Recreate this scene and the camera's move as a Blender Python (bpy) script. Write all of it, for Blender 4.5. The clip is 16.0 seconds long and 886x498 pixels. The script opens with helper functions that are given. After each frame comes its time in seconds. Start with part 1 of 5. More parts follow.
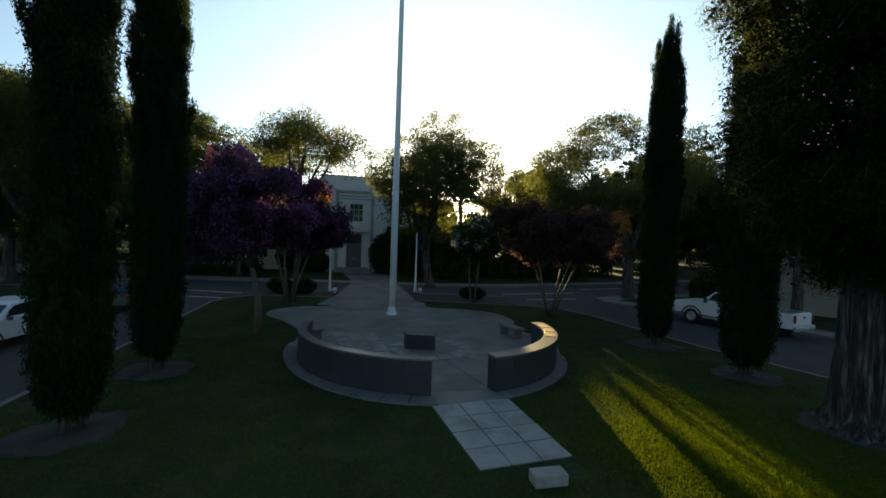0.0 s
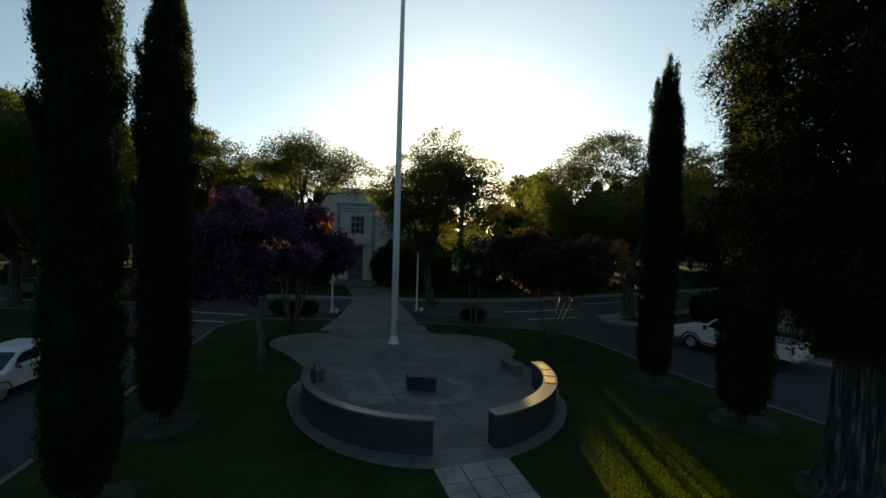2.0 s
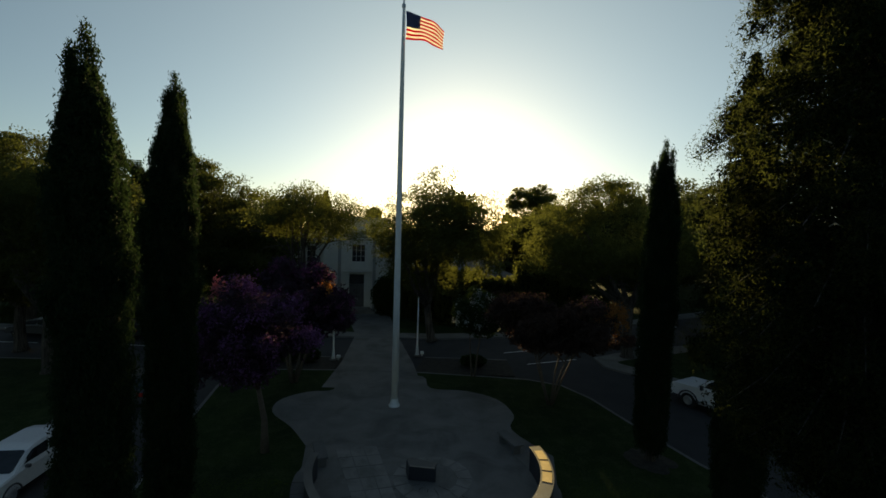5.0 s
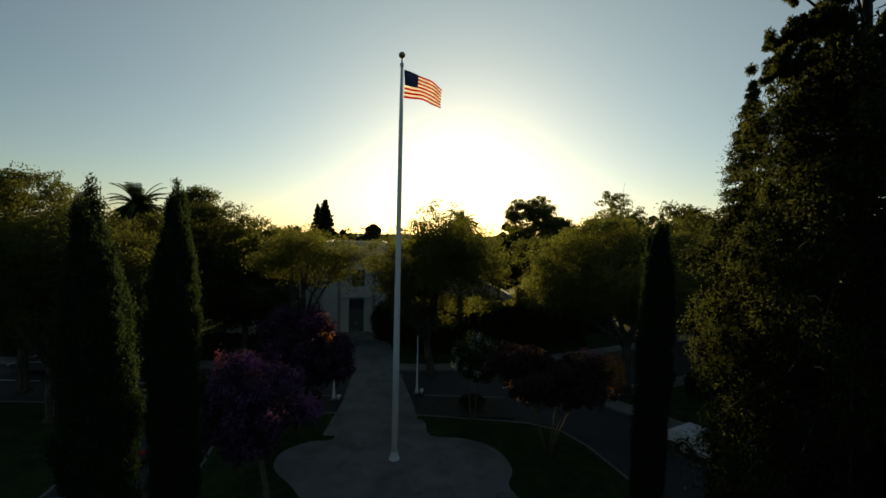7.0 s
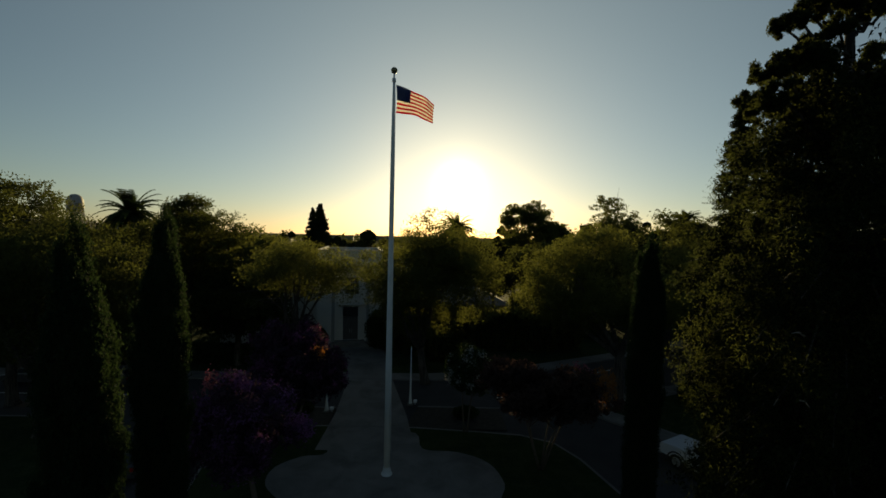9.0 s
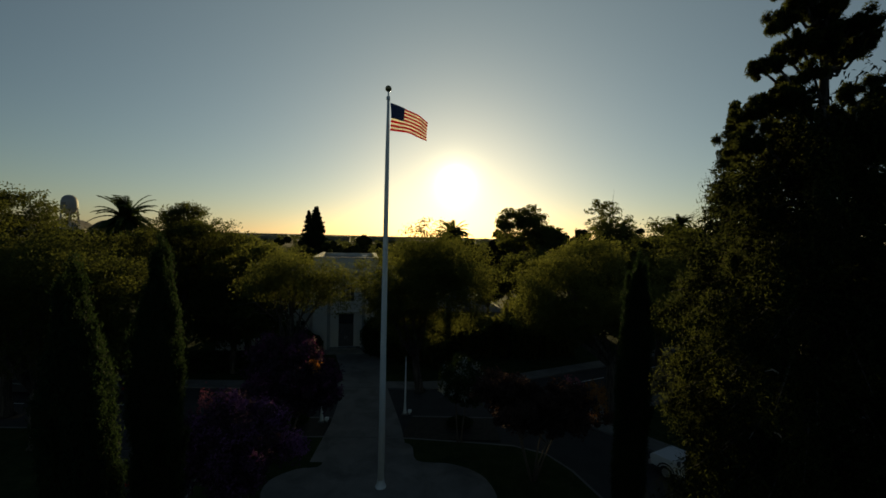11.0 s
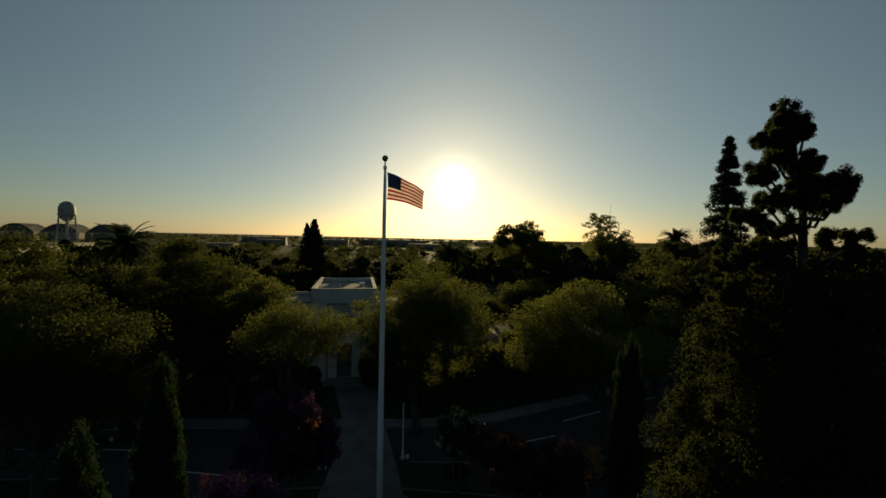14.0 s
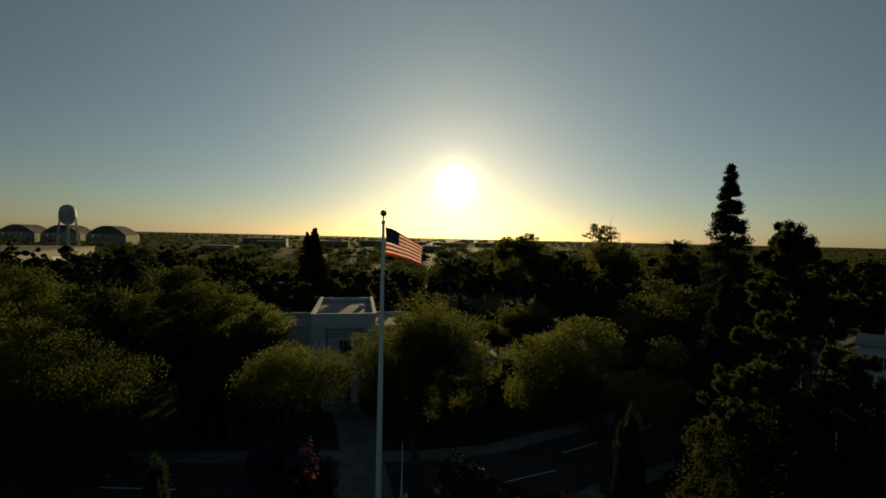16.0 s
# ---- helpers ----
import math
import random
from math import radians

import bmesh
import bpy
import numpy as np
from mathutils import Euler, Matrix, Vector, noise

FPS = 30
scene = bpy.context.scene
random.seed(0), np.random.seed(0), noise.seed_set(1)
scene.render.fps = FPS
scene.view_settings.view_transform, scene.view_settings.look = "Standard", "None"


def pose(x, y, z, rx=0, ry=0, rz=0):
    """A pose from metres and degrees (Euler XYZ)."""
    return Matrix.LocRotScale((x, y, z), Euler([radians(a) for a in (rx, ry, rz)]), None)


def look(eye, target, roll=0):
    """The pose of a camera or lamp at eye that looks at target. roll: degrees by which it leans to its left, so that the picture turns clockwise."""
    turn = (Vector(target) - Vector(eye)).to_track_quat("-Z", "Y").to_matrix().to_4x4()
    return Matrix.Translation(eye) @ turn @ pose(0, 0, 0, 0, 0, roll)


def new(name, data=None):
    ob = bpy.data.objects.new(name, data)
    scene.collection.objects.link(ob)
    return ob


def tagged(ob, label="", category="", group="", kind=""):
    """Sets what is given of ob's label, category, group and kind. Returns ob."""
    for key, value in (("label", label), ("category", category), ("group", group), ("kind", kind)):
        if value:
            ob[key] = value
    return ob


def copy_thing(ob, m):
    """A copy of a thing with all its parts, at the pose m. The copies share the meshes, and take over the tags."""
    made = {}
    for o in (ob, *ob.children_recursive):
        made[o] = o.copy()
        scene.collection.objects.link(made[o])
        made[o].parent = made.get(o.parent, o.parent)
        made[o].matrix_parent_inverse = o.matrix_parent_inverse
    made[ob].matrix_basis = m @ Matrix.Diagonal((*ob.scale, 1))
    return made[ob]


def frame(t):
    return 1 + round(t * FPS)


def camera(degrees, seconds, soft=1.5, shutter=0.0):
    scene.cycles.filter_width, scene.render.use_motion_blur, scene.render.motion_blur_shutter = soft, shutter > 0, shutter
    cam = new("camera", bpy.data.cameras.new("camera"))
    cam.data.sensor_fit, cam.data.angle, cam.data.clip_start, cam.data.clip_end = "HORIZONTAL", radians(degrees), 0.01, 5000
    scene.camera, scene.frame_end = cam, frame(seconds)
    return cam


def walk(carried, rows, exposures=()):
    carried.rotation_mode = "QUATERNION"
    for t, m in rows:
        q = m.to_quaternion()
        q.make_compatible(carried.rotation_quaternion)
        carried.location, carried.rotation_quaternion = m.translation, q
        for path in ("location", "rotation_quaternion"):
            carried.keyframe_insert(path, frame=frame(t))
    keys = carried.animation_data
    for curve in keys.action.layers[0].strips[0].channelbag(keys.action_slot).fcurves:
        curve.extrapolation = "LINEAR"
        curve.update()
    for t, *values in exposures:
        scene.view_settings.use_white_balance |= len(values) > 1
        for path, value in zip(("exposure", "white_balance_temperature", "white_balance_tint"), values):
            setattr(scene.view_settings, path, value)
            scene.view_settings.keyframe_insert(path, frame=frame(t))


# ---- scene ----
cam = camera(93.3, 16.0, soft=1.6)
# seconds, x, y, z, yaw, pitch, roll
ROWS = [
    (0.0, 0.028, 0.013, 3.940, 0.53, -1.15, -2.00),
    (0.5, -0.010, -0.102, 4.321, 0.58, -1.36, -1.70),
    (1.0, -0.009, -0.166, 4.724, 0.62, -1.47, -1.66),
    (1.5, -0.011, -0.143, 5.142, 0.65, -1.46, -1.68),
    (2.0, -0.010, -0.130, 5.605, 0.69, -1.50, -1.77),
    (2.5, -0.011, -0.192, 6.083, 0.75, -1.57, -1.91),
    (3.0, -0.010, -0.223, 6.588, 0.71, -1.63, -1.87),
    (3.5, -0.017, -0.178, 7.096, 0.75, -1.61, -1.91),
    (4.0, -0.017, -0.168, 7.683, 0.75, -1.63, -1.81),
    (6.5, -0.049, -0.534, 11.507, 0.91, -2.20, -1.40),
    (7.0, -0.048, -0.436, 12.166, 0.79, -2.04, -1.34),
    (7.5, -0.000, -0.417, 12.671, 0.73, -1.93, -1.33),
    (8.0, 0.073, -0.422, 12.928, 0.74, -1.92, -1.31),
    (8.5, 0.114, -0.419, 12.931, 0.64, -1.89, -1.32),
    (9.0, 0.122, -0.416, 12.871, 0.23, -1.81, -1.31),
    (11.5, 0.294, -0.732, 14.107, -0.25, -1.73, -1.35),
    (12.0, 0.294, -0.766, 14.594, -0.31, -1.69, -1.30),
    (12.5, 0.320, -0.947, 15.269, -0.36, -1.70, -1.27),
    (13.0, 0.333, -1.000, 15.853, -0.35, -1.67, -1.30),
    (13.5, 0.319, -1.027, 16.568, -0.38, -1.61, -1.28),
    (14.0, 0.320, -0.943, 17.278, -0.43, -1.65, -1.25),
    (14.5, 0.330, -0.742, 18.101, -0.36, -1.68, -1.28),
    (15.0, 0.344, -0.645, 18.835, -0.17, -1.72, -1.24),
    (15.5, 0.372, -0.616, 19.563, -0.14, -1.75, -1.24),
    (16.0, 0.356, -0.645, 20.258, -0.34, -1.72, -1.31),
]
EXPOSURES = [(0.0, 1.98, 6300, 8), (1.5, 1.56, 6550, 7), (4.0, 0.9, 6750, 6), (6.5, 0.72, 7050, 4), (9.0, 0.05, 6800, 4), (12.5, -0.22, 6700, 3), (16.0, -0.36, 6600, 3)]
walk(cam, [(t, pose(x, y, z, 90 + pitch, roll, yaw)) for t, x, y, z, yaw, pitch, roll in ROWS], EXPOSURES)

# ---- world and sun ----
SUN_AZ, SUN_EL = radians(1.8), radians(7.1)
SUN_DIR = Vector((math.sin(SUN_AZ) * math.cos(SUN_EL), math.cos(SUN_AZ) * math.cos(SUN_EL), math.sin(SUN_EL)))

SKY = 0.056
GLOW = [(2.7, 3.3, (0.86, 1.03, 0.98)), (18.0, 0.66, (1.0, 1.02, 0.88)), (110.0, 0.8, (1.0, 0.94, 0.66)), (800.0, 20.0, (1.0, 0.9, 0.52)), (5000.0, 400.0, (1.0, 0.9, 0.65))]


def make_world():
    world = bpy.data.worlds.new("evening_sky")
    world.use_nodes = True
    scene.world = world
    nt = world.node_tree
    nt.nodes.clear()
    out = nt.nodes.new("ShaderNodeOutputWorld")
    bg = nt.nodes.new("ShaderNodeBackground")
    sky = nt.nodes.new("ShaderNodeTexSky")
    sky.sky_type = "NISHITA"
    sky.sun_disc = False
    sky.sun_elevation = SUN_EL
    sky.sun_rotation = SUN_AZ
    sky.air_density, sky.dust_density, sky.ozone_density = 0.85, 0.5, 1.6
    # the sun's own glow and its wide aureole in the hazy evening air
    co = nt.nodes.new("ShaderNodeTexCoord")
    dot = nt.nodes.new("ShaderNodeVectorMath")
    dot.operation = "DOT_PRODUCT"
    dot.inputs[1].default_value = SUN_DIR
    nt.links.new(co.outputs["Generated"], dot.inputs[0])
    pos = nt.nodes.new("ShaderNodeMath")
    pos.operation = "MAXIMUM"
    pos.inputs[1].default_value = 0.0
    nt.links.new(dot.outputs["Value"], pos.inputs[0])
    total = sky.outputs[0]
    for exponent, gain, colour in GLOW:
        power = nt.nodes.new("ShaderNodeMath")
        power.operation = "POWER"
        power.inputs[1].default_value = exponent
        nt.links.new(pos.outputs[0], power.inputs[0])
        tint = nt.nodes.new("ShaderNodeVectorMath")
        tint.operation = "SCALE"
        tint.inputs[0].default_value = [c * gain for c in colour]
        nt.links.new(power.outputs[0], tint.inputs["Scale"])
        add = nt.nodes.new("ShaderNodeVectorMath")
        add.operation = "ADD"
        nt.links.new(total, add.inputs[0])
        nt.links.new(tint.outputs[0], add.inputs[1])
        total = add.outputs[0]
    nt.links.new(total, bg.inputs["Color"])
    bg.inputs["Strength"].default_value = SKY
    nt.links.new(bg.outputs[0], out.inputs["Surface"])


make_world()
sun_data = bpy.data.lights.new("sun", "SUN")
sun_data.energy, sun_data.angle, sun_data.color = 5.0, radians(0.6), (1.0, 0.76, 0.36)
sun = new("sun", sun_data)
sun.matrix_world = look(SUN_DIR * 100, (0, 0, 0))


# ---- materials ----
def material(name, dark, light, rough=0.8, scale=3.0, fine=40.0, bump=0.3, metal=0.0, translucent=0.0, island=0.0, glow_through=1.5, spec=0.3, objrand=0.0):
    m = bpy.data.materials.new(name)
    m.use_nodes = True
    nt = m.node_tree
    p = nt.nodes["Principled BSDF"]
    co = nt.nodes.new("ShaderNodeTexCoord")
    n1 = nt.nodes.new("ShaderNodeTexNoise")
    n1.inputs["Scale"].default_value, n1.inputs["Detail"].default_value = scale, 4.0
    n2 = nt.nodes.new("ShaderNodeTexNoise")
    n2.inputs["Scale"].default_value, n2.inputs["Detail"].default_value = fine, 3.0
    nt.links.new(co.outputs["Object"], n1.inputs["Vector"])
    nt.links.new(co.outputs["Object"], n2.inputs["Vector"])
    add = nt.nodes.new("ShaderNodeMath")
    add.operation = "ADD"
    nt.links.new(n1.outputs["Fac"], add.inputs[0])
    nt.links.new(n2.outputs["Fac"], add.inputs[1])
    fac = nt.nodes.new("ShaderNodeMapRange")
    fac.inputs["From Min"].default_value, fac.inputs["From Max"].default_value = 0.65, 1.35
    nt.links.new(add.outputs[0], fac.inputs["Value"])
    value = fac.outputs["Result"]
    if island or objrand:
        if island:
            src = nt.nodes.new("ShaderNodeNewGeometry").outputs["Random Per Island"]
        else:
            src = nt.nodes.new("ShaderNodeObjectInfo").outputs["Random"]
        mixv = nt.nodes.new("ShaderNodeMix")
        mixv.inputs["Factor"].default_value = island or objrand
        nt.links.new(value, mixv.inputs[2])
        nt.links.new(src, mixv.inputs[3])
        value = mixv.outputs[0]
    mix = nt.nodes.new("ShaderNodeMixRGB")
    mix.inputs["Color1"].default_value, mix.inputs["Color2"].default_value = (*dark, 1), (*light, 1)
    nt.links.new(value, mix.inputs["Fac"])
    nt.links.new(mix.outputs[0], p.inputs["Base Color"])
    p.inputs["Roughness"].default_value, p.inputs["Metallic"].default_value = rough, metal
    p.inputs["Specular IOR Level"].default_value = spec
    if bump:
        b = nt.nodes.new("ShaderNodeBump")
        b.inputs["Strength"].default_value, b.inputs["Distance"].default_value = bump, 0.02
        nt.links.new(n2.outputs["Fac"], b.inputs["Height"])
        nt.links.new(b.outputs[0], p.inputs["Normal"])
    if translucent:
        tr = nt.nodes.new("ShaderNodeBsdfTranslucent")
        hs = nt.nodes.new("ShaderNodeHueSaturation")
        hs.inputs["Hue"].default_value, hs.inputs["Saturation"].default_value, hs.inputs["Value"].default_value = 0.48, 1.1, glow_through
        nt.links.new(mix.outputs[0], hs.inputs["Color"])
        nt.links.new(hs.outputs[0], tr.inputs["Color"])
        ms = nt.nodes.new("ShaderNodeMixShader")
        ms.inputs["Fac"].default_value = translucent
        nt.links.new(p.outputs[0], ms.inputs[1])
        nt.links.new(tr.outputs[0], ms.inputs[2])
        nt.links.new(ms.outputs[0], nt.nodes["Material Output"].inputs["Surface"])
    return m


M = {}
def lawn_material(name):
    """Mown turf: fine grain, mower-wide tone, and dry straw-coloured patches."""
    m = material(name, (0.011, 0.024, 0.009), (0.042, 0.062, 0.019), 0.95, 0.5, 12.0, 0.7, spec=0.04)
    nt = m.node_tree
    p = nt.nodes["Principled BSDF"]
    co = nt.nodes.new("ShaderNodeTexCoord")
    n = nt.nodes.new("ShaderNodeTexNoise")
    n.inputs["Scale"].default_value, n.inputs["Detail"].default_value, n.inputs["Roughness"].default_value = 1.5, 7.0, 0.72
    nt.links.new(co.outputs["Object"], n.inputs["Vector"])
    r = nt.nodes.new("ShaderNodeMapRange")
    r.inputs["From Min"].default_value, r.inputs["From Max"].default_value, r.inputs["To Max"].default_value = 0.48, 0.72, 0.6
    nt.links.new(n.outputs["Fac"], r.inputs["Value"])
    mix = nt.nodes.new("ShaderNodeMixRGB")
    mix.inputs["Color2"].default_value = (0.07, 0.078, 0.04, 1)
    old = p.inputs["Base Color"].links[0].from_socket
    nt.links.new(old, mix.inputs["Color1"])
    nt.links.new(r.outputs["Result"], mix.inputs["Fac"])
    nt.links.new(mix.outputs[0], p.inputs["Base Color"])
    return m


def stained(name, dark, light, stain, scale, amount):
    """Concrete with broad water stains and fine grit."""
    m = material(name, dark, light, 0.85, 0.8, 35.0, 0.25)
    nt = m.node_tree
    p = nt.nodes["Principled BSDF"]
    co = nt.nodes.new("ShaderNodeTexCoord")
    n = nt.nodes.new("ShaderNodeTexNoise")
    n.inputs["Scale"].default_value, n.inputs["Detail"].default_value, n.inputs["Roughness"].default_value, n.inputs["Distortion"].default_value = scale, 6.0, 0.6, 0.6
    nt.links.new(co.outputs["Object"], n.inputs["Vector"])
    r = nt.nodes.new("ShaderNodeMapRange")
    r.inputs["From Min"].default_value, r.inputs["From Max"].default_value, r.inputs["To Max"].default_value = 0.45, 0.7, amount
    nt.links.new(n.outputs["Fac"], r.inputs["Value"])
    mix = nt.nodes.new("ShaderNodeMixRGB")
    mix.inputs["Color2"].default_value = (*stain, 1)
    nt.links.new(p.inputs["Base Color"].links[0].from_socket, mix.inputs["Color1"])
    nt.links.new(r.outputs["Result"], mix.inputs["Fac"])
    nt.links.new(mix.outputs[0], p.inputs["Base Color"])
    return m


M["lawn"] = lawn_material("lawn")
M["concrete"] = stained("weathered_concrete", (0.155, 0.148, 0.132), (0.235, 0.222, 0.2), (0.092, 0.087, 0.077), 0.5, 0.8)
M["concrete_old"] = stained("older_concrete", (0.145, 0.138, 0.128), (0.22, 0.21, 0.19), (0.092, 0.088, 0.078), 0.7, 0.8)
M["slab"] = stained("paving_slab", (0.27, 0.255, 0.23), (0.37, 0.355, 0.325), (0.16, 0.15, 0.135), 1.3, 0.8)
M["slab_old"] = stained("worn_slab", (0.2, 0.19, 0.17), (0.29, 0.275, 0.25), (0.12, 0.115, 0.1), 1.3, 0.8)
M["asphalt"] = stained("asphalt", (0.028, 0.029, 0.031), (0.044, 0.044, 0.046), (0.06, 0.059, 0.057), 0.35, 0.6)
# blade colour raised to yellow-green to carry the sun patch's light
M["grass"] = material("grass_blades", (0.036, 0.064, 0.006), (0.115, 0.15, 0.014), 0.85, 0.5, 9.0, 0, translucent=0.45, island=0.25, spec=0.04)
M["kerb"] = material("kerb_concrete", (0.12, 0.115, 0.108), (0.19, 0.183, 0.17), 0.85, 1.0, 30.0, 0.3)
M["granite"] = material("dark_granite", (0.02, 0.023, 0.029), (0.042, 0.047, 0.056), 0.42, 2.0, 120.0, 0.05, spec=0.5)
M["granite_top"] = material("polished_granite_cap", (0.11, 0.105, 0.095), (0.17, 0.16, 0.145), 0.3, 3.0, 120.0, 0.05, spec=0.5)
M["plaque"] = material("bronze_plaque", (0.35, 0.26, 0.12), (0.5, 0.38, 0.18), 0.35, 6.0, 60.0, 0.1, metal=0.8)
M["white_paint"] = material("white_paint", (0.7, 0.7, 0.68), (0.82, 0.82, 0.8), 0.45, 2.0, 30.0, 0.05)
M["road_paint"] = material("road_paint", (0.5, 0.5, 0.48), (0.78, 0.78, 0.75), 0.8, 2.0, 30.0, 0.1)
M["gold"] = material("weathered_brass", (0.16, 0.14, 0.08), (0.3, 0.25, 0.14), 0.4, 6.0, 60.0, 0.05, metal=0.7)
M["mulch"] = material("bark_mulch", (0.025, 0.022, 0.017), (0.07, 0.06, 0.046), 0.95, 3.0, 25.0, 0.8)
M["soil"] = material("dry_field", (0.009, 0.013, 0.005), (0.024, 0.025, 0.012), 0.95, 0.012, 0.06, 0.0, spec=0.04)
M["leaf_purple"] = material("purple_green_leaf", (0.03, 0.026, 0.03), (0.09, 0.05, 0.08), 0.8, 0.8, 5.0, 0, translucent=0.35, island=0.5, spec=0.04)
M["far_leaf"] = material("distant_foliage", (0.026, 0.034, 0.014), (0.066, 0.078, 0.03), 0.9, 0.05, 0.4, 0, translucent=0.45, island=0.3, spec=0.04)


def streaked_bark(name, dark, light):
    """Bark with long upright ridges."""
    m = bpy.data.materials.new(name)
    m.use_nodes = True
    nt = m.node_tree
    p = nt.nodes["Principled BSDF"]
    co = nt.nodes.new("ShaderNodeTexCoord")
    mp = nt.nodes.new("ShaderNodeMapping")
    mp.inputs["Scale"].default_value = (1, 1, 0.09)
    nt.links.new(co.outputs["Object"], mp.inputs["Vector"])
    ridge = nt.nodes.new("ShaderNodeTexNoise")
    ridge.inputs["Scale"].default_value, ridge.inputs["Detail"].default_value, ridge.inputs["Roughness"].default_value = 10.0, 7.0, 0.72
    nt.links.new(mp.outputs[0], ridge.inputs["Vector"])
    big = nt.nodes.new("ShaderNodeTexNoise")
    big.inputs["Scale"].default_value = 1.1
    nt.links.new(co.outputs["Object"], big.inputs["Vector"])
    ramp = nt.nodes.new("ShaderNodeMapRange")
    ramp.inputs["From Min"].default_value, ramp.inputs["From Max"].default_value = 0.43, 0.58
    nt.links.new(ridge.outputs["Fac"], ramp.inputs["Value"])
    mul = nt.nodes.new("ShaderNodeMath")
    mul.operation = "MULTIPLY_ADD"
    mul.inputs[1].default_value, mul.inputs[2].default_value = 0.5, -0.22
    nt.links.new(big.outputs["Fac"], mul.inputs[0])
    add = nt.nodes.new("ShaderNodeMath")
    add.operation, add.use_clamp = "ADD", True
    nt.links.new(ramp.outputs[0], add.inputs[0])
    nt.links.new(mul.outputs[0], add.inputs[1])
    mix = nt.nodes.new("ShaderNodeMixRGB")
    mix.inputs["Color1"].default_value, mix.inputs["Color2"].default_value = (*dark, 1), (*light, 1)
    nt.links.new(add.outputs[0], mix.inputs["Fac"])
    nt.links.new(mix.outputs[0], p.inputs["Base Color"])
    p.inputs["Roughness"].default_value = 0.95
    b = nt.nodes.new("ShaderNodeBump")
    b.inputs["Strength"].default_value, b.inputs["Distance"].default_value = 1.0, 0.06
    nt.links.new(ramp.outputs[0], b.inputs["Height"])
    nt.links.new(b.outputs[0], p.inputs["Normal"])
    return m


M["bark_red"] = streaked_bark("fibrous_ridged_bark", (0.012, 0.011, 0.011), (0.15, 0.135, 0.125))
M["bark"] = streaked_bark("furrowed_bark", (0.035, 0.028, 0.022), (0.14, 0.115, 0.09))
M["bark_smooth"] = material("smooth_pale_bark", (0.07, 0.054, 0.042), (0.15, 0.12, 0.09), 0.8, 3.0, 20.0, 0.3)
M["cypress"] = material("cypress_foliage", (0.008, 0.018, 0.009), (0.029, 0.047, 0.018), 0.8, 1.2, 9.0, 0, translucent=0.28, island=0.35, glow_through=2.0, spec=0.04)
M["cypress_core"] = material("cypress_dark_core", (0.012, 0.018, 0.008), (0.03, 0.038, 0.014), 0.95, 2.0, 9.0, 0.8)
M["redwood"] = material("redwood_foliage", (0.014, 0.02, 0.008), (0.045, 0.054, 0.017), 0.8, 0.6, 6.0, 0, translucent=0.44, island=0.2, glow_through=2.8, spec=0.04)
M["oak"] = material("oak_foliage", (0.022, 0.03, 0.01), (0.058, 0.067, 0.02), 0.8, 0.5, 5.0, 0, translucent=0.46, island=0.15, glow_through=2.2, spec=0.05)
# lighter copy of the oak leaf; extra brightness stands for glare and backlight
M["oak_light"] = material("lit_oak_foliage", (0.045, 0.058, 0.018), (0.094, 0.103, 0.03), 0.8, 0.5, 5.0, 0, translucent=0.46, island=0.15, glow_through=2.1, spec=0.05)
M["dead_wood"] = material("bleached_dead_wood", (0.26, 0.24, 0.21), (0.42, 0.39, 0.35), 0.8, 4.0, 30.0, 0.2)
# leaf colour darkened to hold the shade inside crowns and hedges
M["shade_leaf"] = material("shade_coloured_foliage", (0.008, 0.012, 0.005), (0.022, 0.028, 0.011), 0.95, 0.6, 6.0, 0, island=0.3, spec=0.0)
M["shrub"] = material("shrub_foliage", (0.02, 0.035, 0.012), (0.05, 0.075, 0.025), 0.75, 1.0, 7.0, 0, translucent=0.3, island=0.45, spec=0.04)
M["conifer"] = material("conifer_foliage", (0.012, 0.02, 0.01), (0.034, 0.045, 0.02), 0.85, 0.6, 6.0, 0, translucent=0.25, island=0.3, spec=0.04)
M["purple"] = material("purple_blossom", (0.085, 0.03, 0.095), (0.25, 0.1, 0.26), 0.8, 0.8, 5.0, 0, translucent=0.18, island=0.5)
M["magenta"] = material("magenta_blossom", (0.07, 0.02, 0.058), (0.2, 0.06, 0.15), 0.8, 0.8, 5.0, 0, translucent=0.18, island=0.5)
M["pink"] = material("coral_blossom", (0.22, 0.06, 0.09), (0.4, 0.15, 0.15), 0.8, 0.8, 5.0, 0, translucent=0.18, island=0.5)
M["whiteflower"] = material("white_blossom", (0.3, 0.3, 0.27), (0.6, 0.6, 0.55), 0.8, 0.8, 5.0, 0, translucent=0.4, island=0.5)
M["maroon"] = material("maroon_foliage", (0.036, 0.028, 0.024), (0.09, 0.058, 0.046), 0.8, 0.8, 5.0, 0, translucent=0.4, island=0.5, spec=0.04)
M["rust"] = material("rust_orange_foliage", (0.16, 0.075, 0.025), (0.34, 0.19, 0.055), 0.8, 0.8, 5.0, 0, translucent=0.5, island=0.5)
M["stucco"] = material("cream_stucco", (0.5, 0.48, 0.43), (0.62, 0.6, 0.54), 0.9, 0.8, 25.0, 0.2)
M["beige"] = material("beige_stucco", (0.24, 0.22, 0.18), (0.34, 0.31, 0.26), 0.9, 0.8, 25.0, 0.2)
M["stucco_dark"] = material("grey_trim", (0.22, 0.22, 0.21), (0.32, 0.32, 0.3), 0.85, 1.0, 25.0, 0.2)
M["roofing"] = material("roof_membrane", (0.15, 0.145, 0.14), (0.24, 0.23, 0.22), 0.9, 0.5, 12.0, 0.3)
